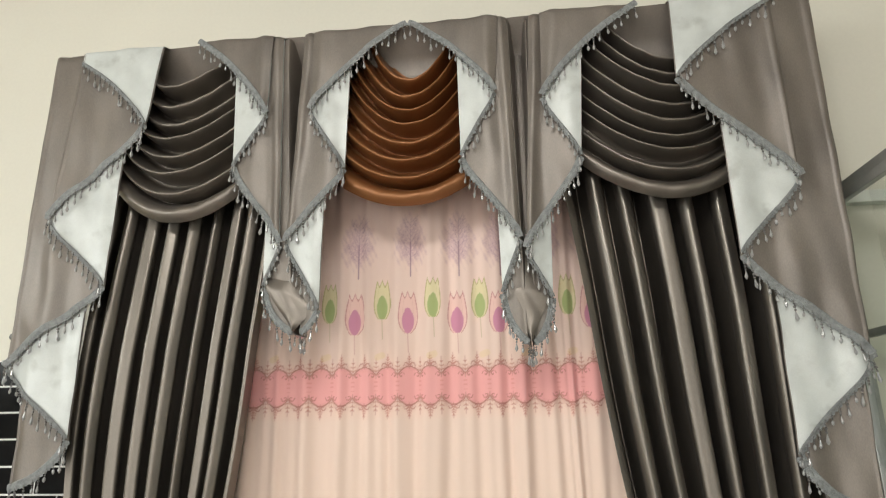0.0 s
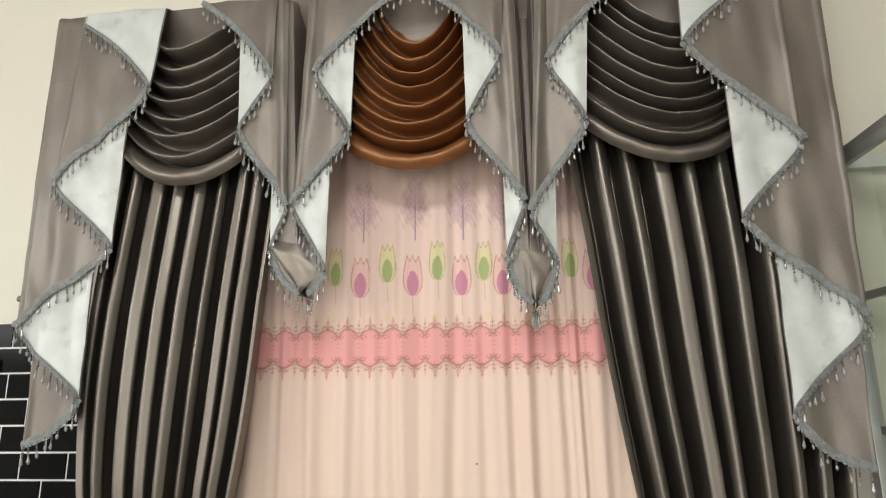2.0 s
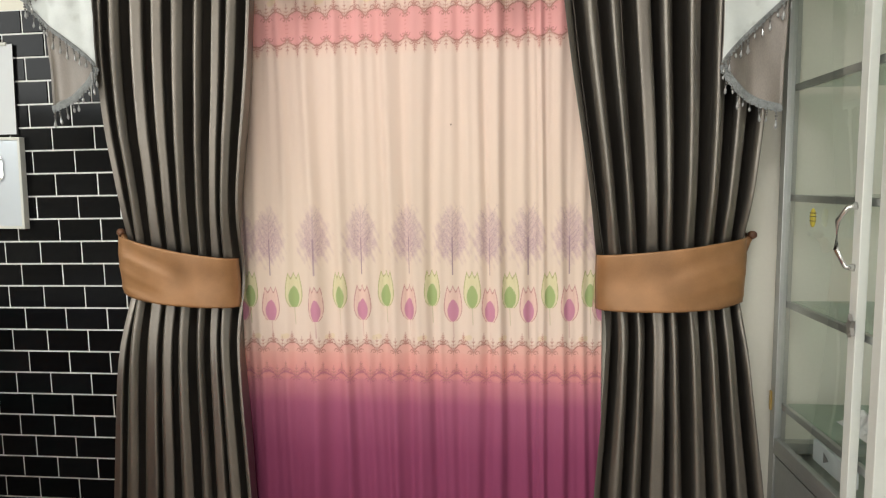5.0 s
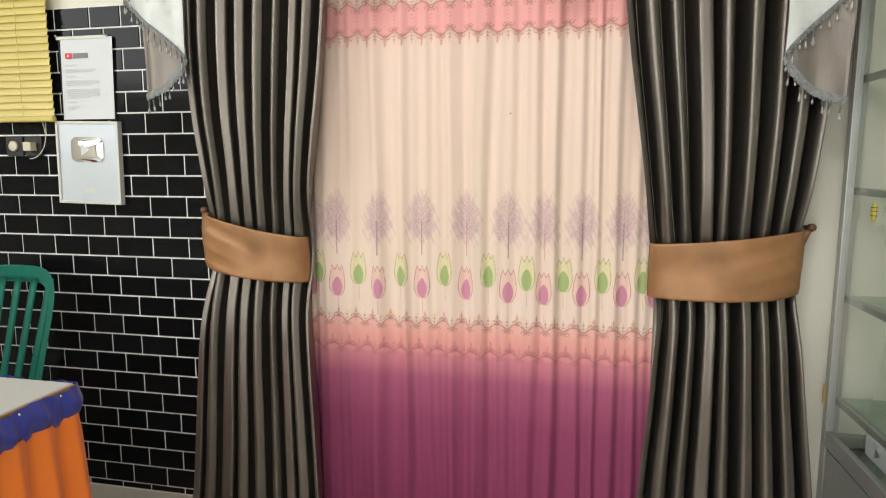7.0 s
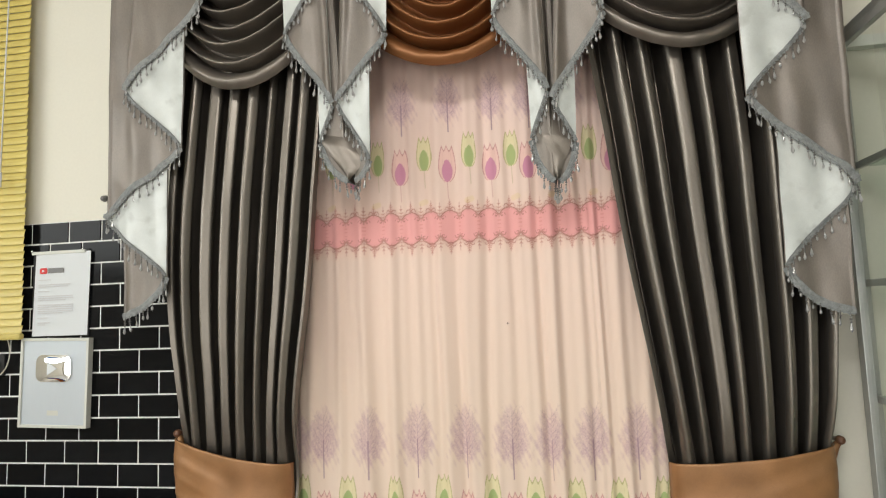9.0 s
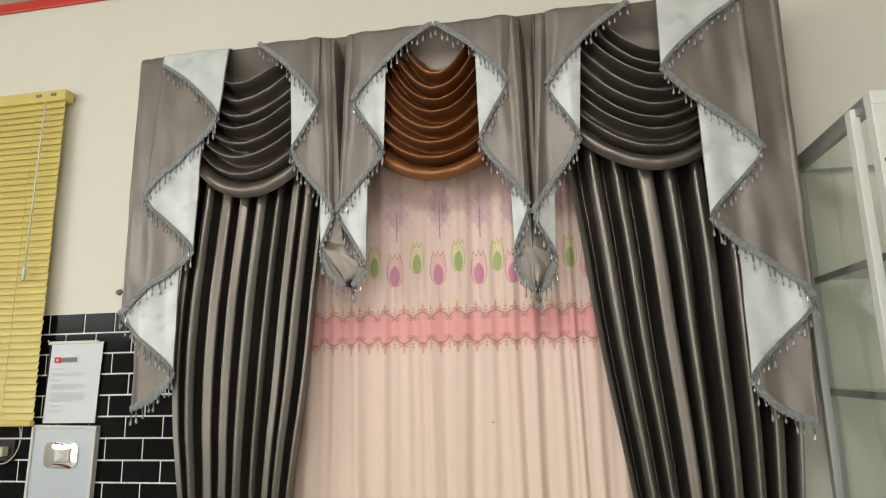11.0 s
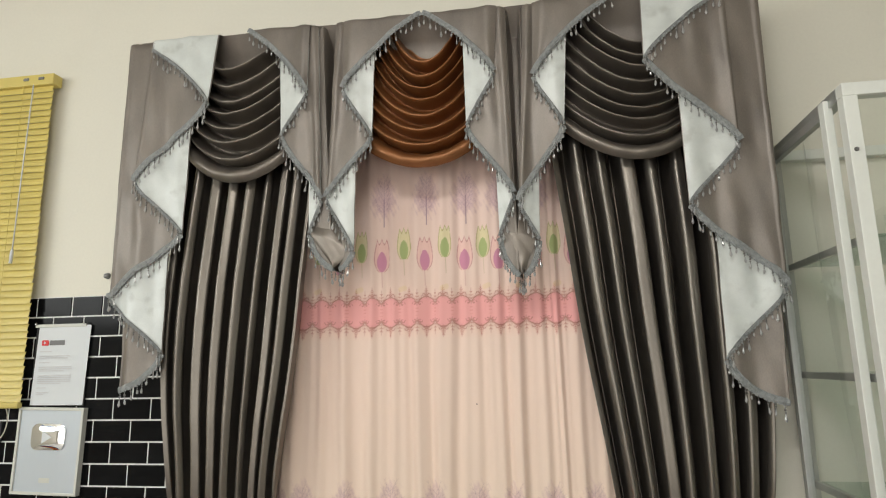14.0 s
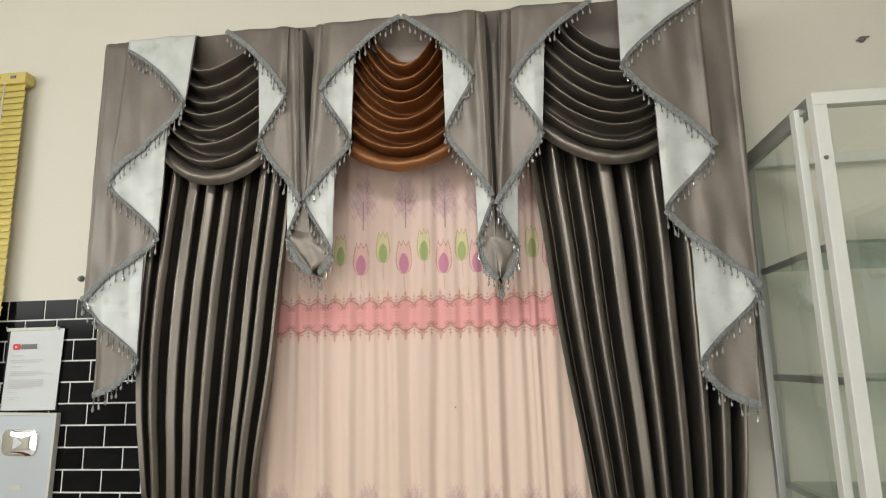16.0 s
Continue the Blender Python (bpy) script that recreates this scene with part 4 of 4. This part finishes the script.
for r in np.linspace(1.0, 0.08, 9):
    ring = []
    for k in range(40):
        a = 2 * math.pi * k / 40
        c, s = math.cos(a), math.sin(a)
        q = (abs(c) ** 5 + abs(s) ** 5) ** -0.2
        ring.append(bm.verts.new((-1.857 + 0.0695 * r * q * c, -0.0335 - 0.010 * (1 - r ** 2.2), 1.368 + 0.0465 * r * q * s)))
    rings.append(ring)
for a, b in zip(rings, rings[1:]):
    for k in range(40):
        bm.faces.new((a[k], b[k], b[(k + 1) % 40], a[(k + 1) % 40])).smooth = True
bm.faces.new(rings[-1])
bmesh.ops.recalc_face_normals(bm, faces=bm.faces[:])
plaque_part("mirror_emblem", bm, M_MIRROR, "mirror polished rounded emblem")
bm = bmesh.new()
prism(bm, [(-1.872, 1.391), (-1.872, 1.345), (-1.834, 1.368)], -0.0450, -0.0400)
plaque_part("arrow_emblem", bm, M_PAPER, "pale triangular emblem")
bm = bmesh.new()
box(bm, (-1.880, -0.0288, 1.205), (-1.836, -0.0282, 1.222), 0)
plaque_part("caption_bar", bm, M_FRAMEGREY)

# ---------------------------------------------------------------- sockets and cable
for x, kind in ((-2.195, 0), (-2.108, 1)):
    sock = thing("wall_socket" if not kind else "wall_switch", (x, 0, 1.38), "black round wall socket set in tiles" if not kind else "black wall switch plate with ivory plug", "socket")
    bm = bmesh.new()
    rounded(bm, x, 1.383, 0.076, 0.076, 0.008, -0.019, -0.0095)
    part("plate", bm, M_BACKING, sock)
    bm = bmesh.new()
    if kind:
        box(bm, (x - 0.020, -0.050, 1.364), (x + 0.016, -0.019, 1.398), 0.004)
        part("plug", bm, M_IVORY, sock, "ivory plug")
    else:
        tube(bm, [(x, -0.019, 1.383), (x, -0.027, 1.383), (x, -0.030, 1.383)], [0.020, 0.020, 0.016], 20)
        part("socket_face", bm, M_IVORY, sock, "ivory round socket face", smooth=True)
bm = bmesh.new()
tube(bm, [(-2.10 + 0.065 * math.sin(a), -0.024 - 0.012 * math.sin(a / 2), 1.40 - 0.062 * math.cos(a) + 0.02 * a) for a in np.linspace(-0.4, 4.6, 26)]
     + [(-2.06, -0.03, 1.475), (-2.05, -0.02, 1.49)], 0.0022, 6)
tagged(part("cable", bm, M_CABLE, smooth=True), "pale thin cable looped from plug to blind", "cable")

# nails and marks on the wall
for x, z, r in ((-1.690, 1.966, 0.010), (1.18, 2.691, 0.009)):
    bm = bmesh.new()
    tube(bm, [(x, 0.0, z), (x, -0.008, z), (x + 0.001, -0.012, z - 0.001), (x + 0.001, -0.016, z)], [r * 1.3, r, r, r * 0.5], 10)
    if x > 0:
        tube(bm, [(x - 0.02, -0.006, z - 0.006), (x, -0.016, z), (x + 0.022, -0.008, z + 0.006)], 0.003, 6)
    tagged(part("nail", bm, M_NAIL, smooth=True), "dull grey nail head in the cream wall", "nail")

# ---------------------------------------------------------------- glass cabinet
CX, CX1, CY, CZ = 0.735, 1.75, -0.556, 2.28
cab = thing("glass_cabinet", (1.2, -0.25, 0.0), "tall glass display cabinet with aluminium frame against plaster wall", "cabinet")
P = 0.034


def post(x, y, mat=M_WHITE_ALU, label=""):
    boxed("post", (x, y, 0.0), (x + P, y + P, CZ - P), mat, cab, label, bevel=0.002)


post(CX, CY)
post(CX, -0.034, M_ALU, "grey aluminium post")
post(CX1 - P, CY)
post(CX1 - P, -0.034, M_ALU)
for z, mt in ((CZ - P, M_WHITE_ALU), (0.06, M_ALU), (0.44, M_ALU)):
    boxed("front_rail", (CX + P * (z < 2), CY, z), (CX1 - P * (z < 2), CY + P, z + P), mt, cab, bevel=0.002)
    boxed("back_rail", (CX + P * (z < 2), -0.034, z), (CX1 - P * (z < 2), -0.034 + P, z + P), mt, cab, bevel=0.002)
    for x in (CX, CX1 - P):
        boxed("side_rail", (x, CY + P, z), (x + P, -0.034, z + P), M_ALU, cab, "grey aluminium side rail", bevel=0.002)
# framed door in the side
door = boxed("door", (CX - 0.012, -0.060, 0.47), (CX + 0.010, -0.036, CZ - 0.03), M_ALU, cab, "narrow glazed door in a grey frame", bevel=0.002)
boxed("stile", (CX - 0.012, -0.475, 0.47), (CX + 0.010, -0.443, CZ - 0.012), M_WHITE_ALU, door, "white door stile", bevel=0.002)
boxed("top_rail", (CX - 0.010, -0.443, CZ - 0.055), (CX + 0.008, -0.060, CZ - 0.03), M_ALU, door, bevel=0.002)
boxed("bottom_rail", (CX - 0.010, -0.443, 0.47), (CX + 0.008, -0.060, 0.50), M_ALU, door, bevel=0.002)


def sheet_of_glass(a, b, c, d, parent, label=""):
    bm = bmesh.new()
    bm.faces.new([bm.verts.new(p) for p in (a, b, c, d)])
    ob = part("pane", bm, M_GLASS, parent, label)
    ob.visible_shadow = False
    return ob


pane = sheet_of_glass((CX, -0.060, 0.50), (CX, -0.443, 0.50), (CX, -0.443, CZ - 0.055), (CX, -0.060, CZ - 0.055), door, "clear greenish glass")
for z in (1.98, 0.58):
    boxed("hinge", (CX - 0.016, -0.040, z), (CX - 0.010, -0.028, z + 0.06), M_BRASS, door, "brass hinge", bevel=0.001)
bm = bmesh.new()
tube(bm, [(CX - 0.012, -0.455, 1.225), (CX - 0.03, -0.452, 1.222), (CX - 0.046, -0.44, 1.19), (CX - 0.046, -0.44, 1.12), (CX - 0.03, -0.452, 1.082), (CX - 0.012, -0.455, 1.08)],
     [0.010, 0.006, 0.006, 0.006, 0.006, 0.010], 10)
part("handle", bm, M_CHROME, door, "curved metal handle", smooth=True)
yf = CY + 0.012
sheet_of_glass((CX + P, yf, 0.47), (CX1 - P, yf, 0.47), (CX1 - P, yf, CZ - P), (CX + P, yf, CZ - P), cab, "clear greenish glass")
sheet_of_glass((CX1 - 0.014, CY + P, 0.47), (CX1 - 0.014, -0.034, 0.47), (CX1 - 0.014, -0.034, CZ - P), (CX1 - 0.014, CY + P, CZ - P), cab)
for z in (1.90, 1.566, 1.245, 0.925, 0.605):
    s = boxed("shelf", (CX + P + 0.004, CY + 0.02, z - 0.012), (CX1 - P, -0.036, z - 0.004), M_SHELF, cab, "glass shelf with green edge", bevel=0.001)
    boxed("shelf_edge", (CX + 0.016, CY + P, z - 0.022), (CX + 0.030, -0.036, z - 0.002), M_ALU, cab, "grey shelf bearer", bevel=0.002)
boxed("base_panel", (CX + 0.006, CY + 0.008, 0.09), (CX1 - 0.006, -0.02, 0.43), M_ALU, cab, "closed grey base", bevel=0.002)
bm = bmesh.new()
tube(bm, [(CX + 0.014, CY, 2.105), (CX + 0.014, CY - 0.006, 2.105)], [0.006, 0.004], 8)
part("screw", bm, M_NAIL, cab)

# things in and on the cabinet
charm = thing("hanging_charm", (0.720, -0.253, 1.21), "small yellow and black charm hung on the cabinet", "charm")
bm = bmesh.new()
bmesh.ops.create_uvsphere(bm, u_segments=10, v_segments=8, radius=1, matrix=Matrix.Translation((0.720, -0.253, 1.186)) @ Matrix.Diagonal((0.006, 0.013, 0.026, 1)))
part("body", bm, M_YELLOW, charm, smooth=True)
for z in (1.178, 1.190, 1.199):
    bm = bmesh.new()
    tube(bm, [(0.720 + 0.0058 * math.cos(a), -0.253 + 0.0125 * math.sin(a), z) for a in np.linspace(0, 2 * math.pi, 13)], 0.0012, 5)
    part("stripe", bm, M_BACKING, charm)
star = thing("star_charm", (0.74, -0.44, 0.92), "dull silver star charm on the cabinet door", "charm")
bm = bmesh.new()
ol = [(0.030 * (1 if k % 2 == 0 else 0.45) * math.cos(k * math.pi / 5), 0.030 * (1 if k % 2 == 0 else 0.45) * math.sin(k * math.pi / 5)) for k in range(10)]
prism(bm, ol, -0.004, 0.004)
bmesh.ops.transform(bm, matrix=Matrix.Translation((0.716, -0.466, 0.942)) @ pose(0, 0, 0, 0, 0, 75), verts=bm.verts[:])
part("star", bm, M_STAR, star)
cloth = thing("folded_cloth", (0.9, -0.28, 0.601), "crumpled white and black printed cloth on a glass shelf", "cloth")


def heap(u, v):
    h = np.sin(math.pi * u) ** 0.6 * np.sin(math.pi * v) ** 0.6
    return 0.84 + 0.18 * u, -0.40 + 0.22 * v, 0.603 + h * (0.055 + 0.02 * np.sin(17 * u + 5 * v) + 0.014 * np.sin(29 * v - 11 * u))


grid("fabric", heap, 26, 26, material("black_white_cloth", (0.7, 0.7, 0.7, 1), 0.8, var=0.3, scale=20, fine=60, stain=((0.03, 0.03, 0.03, 1), 22, 0.95)), cloth)
card = thing("award_box", (0.86, -0.2, 0.47), "white boxed award with dark arrow emblem in the cabinet base", "box")
boxed("box_body", (0.80, -0.33, 0.472), (0.83, -0.14, 0.535), M_PAPER, card, bevel=0.004)
bm = bmesh.new()
prism(bm, [(-0.012, 0.014), (-0.012, -0.014), (0.014, 0.0)], -0.001, 0.001)
bmesh.ops.transform(bm, matrix=Matrix.Translation((0.798, -0.22, 0.505)) @ pose(0, 0, 0, 0, 0, -90), verts=bm.verts[:])
part("arrow_emblem", bm, M_LOGO_GREY, card)

# ---------------------------------------------------------------- table with skirting
TX, TY, TX0, TY0, TZ = -1.310, -0.760, -2.75, -1.50, 0.75
table = thing("skirted_table", ((TX + TX0) / 2, (TY + TY0) / 2, 0.0), "table with grey white top and pleated orange skirting", "table")
boxed("tabletop", (TX0, TY0, TZ - 0.022), (TX, TY, TZ), M_TABLE, table, bevel=0.003)
boxed("edge_strip", (TX - 0.001, TY0, TZ - 0.018), (TX + 0.004, TY + 0.002, TZ - 0.004), M_WOOD_EDGE, table, "thin wooden edge", bevel=0.001)


def round_table(s, off):
    """Along the table's edge: back, then the side, then the front; s from 0 to 1."""
    a, b = TX - TX0, TY - TY0
    t = s * (2 * a + b)
    x = np.where(t < a, TX0 + t, np.where(t < a + b, TX + off, TX - (t - a - b)))
    y = np.where(t < a, TY + off, np.where(t < a + b, TY - (t - a), TY0 - off))
    return x, y, t


def skirt(u, v):
    x, y, t = round_table(u, 0.0)
    a, b = TX - TX0, TY - TY0
    f = np.abs(((t / 0.085 + 0.08 * np.sin(4 * v + t * 9)) % 1) - 0.3)
    out = 0.010 + (0.012 + 0.035 * v) * (1 - np.clip(f * 2.2, 0, 1)) + 0.03 * v
    z = TZ - 0.075 - (TZ - 0.085) * v
    side, back = (t >= a) & (t < a + b), t < a
    return np.where(side, x + out, x), np.where(side, y, np.where(back, y + out, y - out)), z


grid("skirt", skirt, 560, 14, M_ORANGE, table, "pleated bright orange skirting cloth")


def band(u, v):
    x, y, t = round_table(u, 0.0)
    a, b = TX - TX0, TY - TY0
    out = 0.012 + 0.006 * np.sin(t * 60 + 4 * v) * np.sin(math.pi * v) + 0.012 * np.sin(math.pi * v) + 0.003 * np.sin(t * 150)
    z = TZ - 0.004 - 0.082 * v + 0.004 * np.sin(t * 37)
    side, back = (t >= a) & (t < a + b), t < a
    return np.where(side, x + out, x), np.where(side, y, np.where(back, y + out, y - out)), z


grid("top_band", band, 420, 8, M_BLUE, table, "blue satin band round the edge")
for k in range(6):
    bm = bmesh.new()
    bmesh.ops.create_uvsphere(bm, u_segments=8, v_segments=5, radius=0.004, matrix=Matrix.Translation((TX + 0.018, TY - 0.06 - 0.12 * k, TZ - 0.012)))
    part("pin", bm, M_CHROME, table, "round metal pin", smooth=True)
for x, y in ((TX0 + 0.06, TY0 + 0.06), (TX0 + 0.06, TY - 0.06), (TX - 0.06, TY0 + 0.06), (TX - 0.06, TY - 0.06)):
    boxed("leg", (x - 0.02, y - 0.02, 0.0), (x + 0.02, y + 0.02, TZ - 0.022), M_ALU, table, bevel=0.003)

# ---------------------------------------------------------------- plastic chair
chair = thing("plastic_chair", (-2.10, -0.36, 0.0), "green moulded plastic chair behind the skirted table", "chair")
cx, hw = -2.125, 0.205


def back_y(z):
    return -0.245 + 0.14 * np.clip((z - 0.45) / 0.48, 0, 1)


bm = bmesh.new()
arch = []
for a in np.linspace(0, math.pi, 25):
    arch.append((cx + hw * math.copysign(abs(math.cos(a)) ** 0.55, math.cos(a)), 0.76 + 0.17 * math.sin(a) ** 0.7))
rail = [(cx + hw * 0.93, 0.44), (cx + hw * 0.97, 0.58)] + arch + [(cx - hw * 0.97, 0.58), (cx - hw * 0.93, 0.44)]
outer, inner = [], []
for n, (x, z) in enumerate(rail):
    dx, dz = cx - x, 0.70 - z
    ln = math.hypot(dx, dz)
    wd = 0.032 + 0.035 * max(0, (z - 0.80) / 0.13)
    if z < 0.7:
        dx, dz, ln = cx - x, 0, abs(cx - x)
    y = float(back_y(z)) + 0.035 * (abs(x - cx) / hw) ** 2 * -1
    outer.append((x, y, z))
    inner.append((x + wd * dx / ln, y + 0.004, z + wd * dz / ln))
vo, vi = [bm.verts.new(p) for p in outer], [bm.verts.new(p) for p in inner]
for k in range(len(rail) - 1):
    bm.faces.new((vo[k], vo[k + 1], vi[k + 1], vi[k]))
bmesh.ops.solidify(bm, geom=bm.faces[:], thickness=0.030)
frame_ob = part("back_frame", bm, M_GREEN, chair, smooth=True)
bv = frame_ob.modifiers.new("soft", "BEVEL")
bv.width, bv.segments, bv.limit_method = 0.004, 2, "ANGLE"
for k in range(5):
    x = cx + (k - 2) * 0.062
    bm = bmesh.new()
    pr = []
    for z in np.linspace(0.44, 0.885, 12):
        y = float(back_y(z)) - 0.006
        pr.append([bm.verts.new((x + (k - 2) * 0.010 * (z - 0.44) / 0.45 + s * 0.0165, y + 0.004 * abs(s), z)) for s in (-1, -0.4, 0.4, 1)])
    for a, b in zip(pr, pr[1:]):
        for j in range(3):
            bm.faces.new((a[j], a[j + 1], b[j + 1], b[j]))
    bmesh.ops.solidify(bm, geom=bm.faces[:], thickness=0.009)
    part("slat", bm, M_GREEN, chair, smooth=True)
grid("seat", lambda u, v: (cx - 0.21 + 0.42 * u, -0.66 + 0.42 * v, 0.435 - 0.02 * np.sin(math.pi * u) * np.sin(math.pi * v) - 0.03 * np.clip(0.12 - v, 0, 1) * 8), 16, 16, M_GREEN, chair).modifiers.new("thick", "SOLIDIFY").thickness = 0.012
for sx in (-1, 1):
    for y0, y1 in ((-0.62, -0.66), (-0.27, -0.20)):
        bm = bmesh.new()
        tube(bm, [(cx + sx * 0.185, y0, 0.43), (cx + sx * 0.20, (y0 + y1) / 2, 0.22), (cx + sx * 0.215, y1, 0.0)], [0.022, 0.019, 0.017], 10)
        part("leg", bm, M_GREEN, chair, smooth=True)

# ---------------------------------------------------------------- trees in the yard, seen in the glass
def tree(x, y, hgt, seed):
    rng = random.Random(seed)
    root = thing("tree", (x, y, -0.15), "leafy green tree in the yard before the shop", "tree", "yard trees")
    bm = bmesh.new()
    tips = []

    def limb(p, d, ln, r, depth):
        q = p + d * ln
        tube(bm, [p, (p + q) / 2 + Vector((rng.uniform(-1, 1), rng.uniform(-1, 1), 0)) * ln * 0.06, q], [r, r * 0.85, r * 0.68], 7)
        if depth == 0:
            tips.append(q)
            return
        for _ in range(3):
            limb(q, (d + Vector((rng.uniform(-1, 1), rng.uniform(-1, 1), rng.uniform(-0.2, 0.6))) * 0.75).normalized(), ln * rng.uniform(0.6, 0.8), r * 0.6, depth - 1)

    limb(Vector((x, y, -0.15)), Vector((0, 0, 1)), hgt * 0.36, 0.13, 3)
    part("trunk", bm, M_BARK, root, smooth=True)
    verts, faces = [], []
    for t in tips:
        for _ in range(70):
            c = t + Vector([rng.gauss(0, 0.38) for _ in range(3)])
            q = Euler([rng.uniform(0, 6.3) for _ in range(3)]).to_matrix()
            s = rng.uniform(0.07, 0.15)
            k = len(verts)
            for dx, dy in ((-0.5, 0), (0, -0.28), (0.5, 0), (0, 0.28)):
                verts.append(c + q @ Vector((dx * s * 2, dy * s * 2, 0)))
            faces.append((k, k + 1, k + 2, k + 3))
    under(new("crown", mesh_of("crown", verts, faces, M_LEAF, smooth=False)), root)


tree(-1.5, -13.0, 5.5, 1)
tree(3.2, -15.5, 6.5, 2)
tree(-6.5, -17.0, 6.0, 3)
tree(7.2, -9.8, 5.0, 4)

# ---------------------------------------------------------------- black wall tiles
PV, PH, TOPZ = 0.0775, 0.153, 1.89
grout = boxed("tile_wall", (-3.3, -0.0070, 0.0), (-1.05, 0.0, TOPZ), M_GROUT, bevel=0)
tagged(grout, "black glazed brick tiles with white joints on the wall", "tiled wall", kind="structure")
shapes = {}


def tile_mesh(w, h):
    key = (round(w, 4), round(h, 4))
    if key not in shapes:
        bm = bmesh.new()
        x, z, c = w / 2, h / 2, 0.0018
        f = [bm.verts.new(p) for p in ((-x + c, -0.0035, -z + c), (x - c, -0.0035, -z + c), (x - c, -0.0035, z - c), (-x + c, -0.0035, z - c))]
        b = [bm.verts.new(p) for p in ((-x, 0, -z), (x, 0, -z), (x, 0, z), (-x, 0, z))]
        bm.faces.new(f)
        for k in range(4):
            bm.faces.new((b[k], b[(k + 1) % 4], f[(k + 1) % 4], f[k]))
        bmesh.ops.recalc_face_normals(bm, faces=bm.faces[:])
        me = bpy.data.meshes.new("tile")
        bm.to_mesh(me)
        bm.free()
        me.materials.append(M_TILE)
        shapes[key] = me
    return shapes[key]


def joints(odd):
    """Where the upright joints stand in a row; one column of tiles is cut narrower."""
    first = 1.5 if odd else 2.0
    xs = [(first + k) * PH - 2.0 for k in range(5)]
    x = xs[0] - PH * 0.86
    left = [x - PH * k for k in range(7)]
    return sorted(left + xs)


GAP = 0.0052
for r in range(25):
    z1, z0 = TOPZ - r * PV, max(0.004, TOPZ - (r + 1) * PV)
    js = joints(r % 2 == 1)
    for a, b in zip(js, js[1:]):
        if b < -2.75 or a > -1.12:
            continue
        w, h = b - a - GAP, z1 - z0 - GAP
        if h < 0.01:
            continue
        t = new("tile", tile_mesh(w, h))
        t.matrix_basis = pose((a + b) / 2, -0.0070 - fringe_rng.uniform(0, 0.0006), (z0 + z1) / 2, fringe_rng.uniform(-0.25, 0.25), 0, fringe_rng.uniform(-0.25, 0.25))
        under(t, grout)
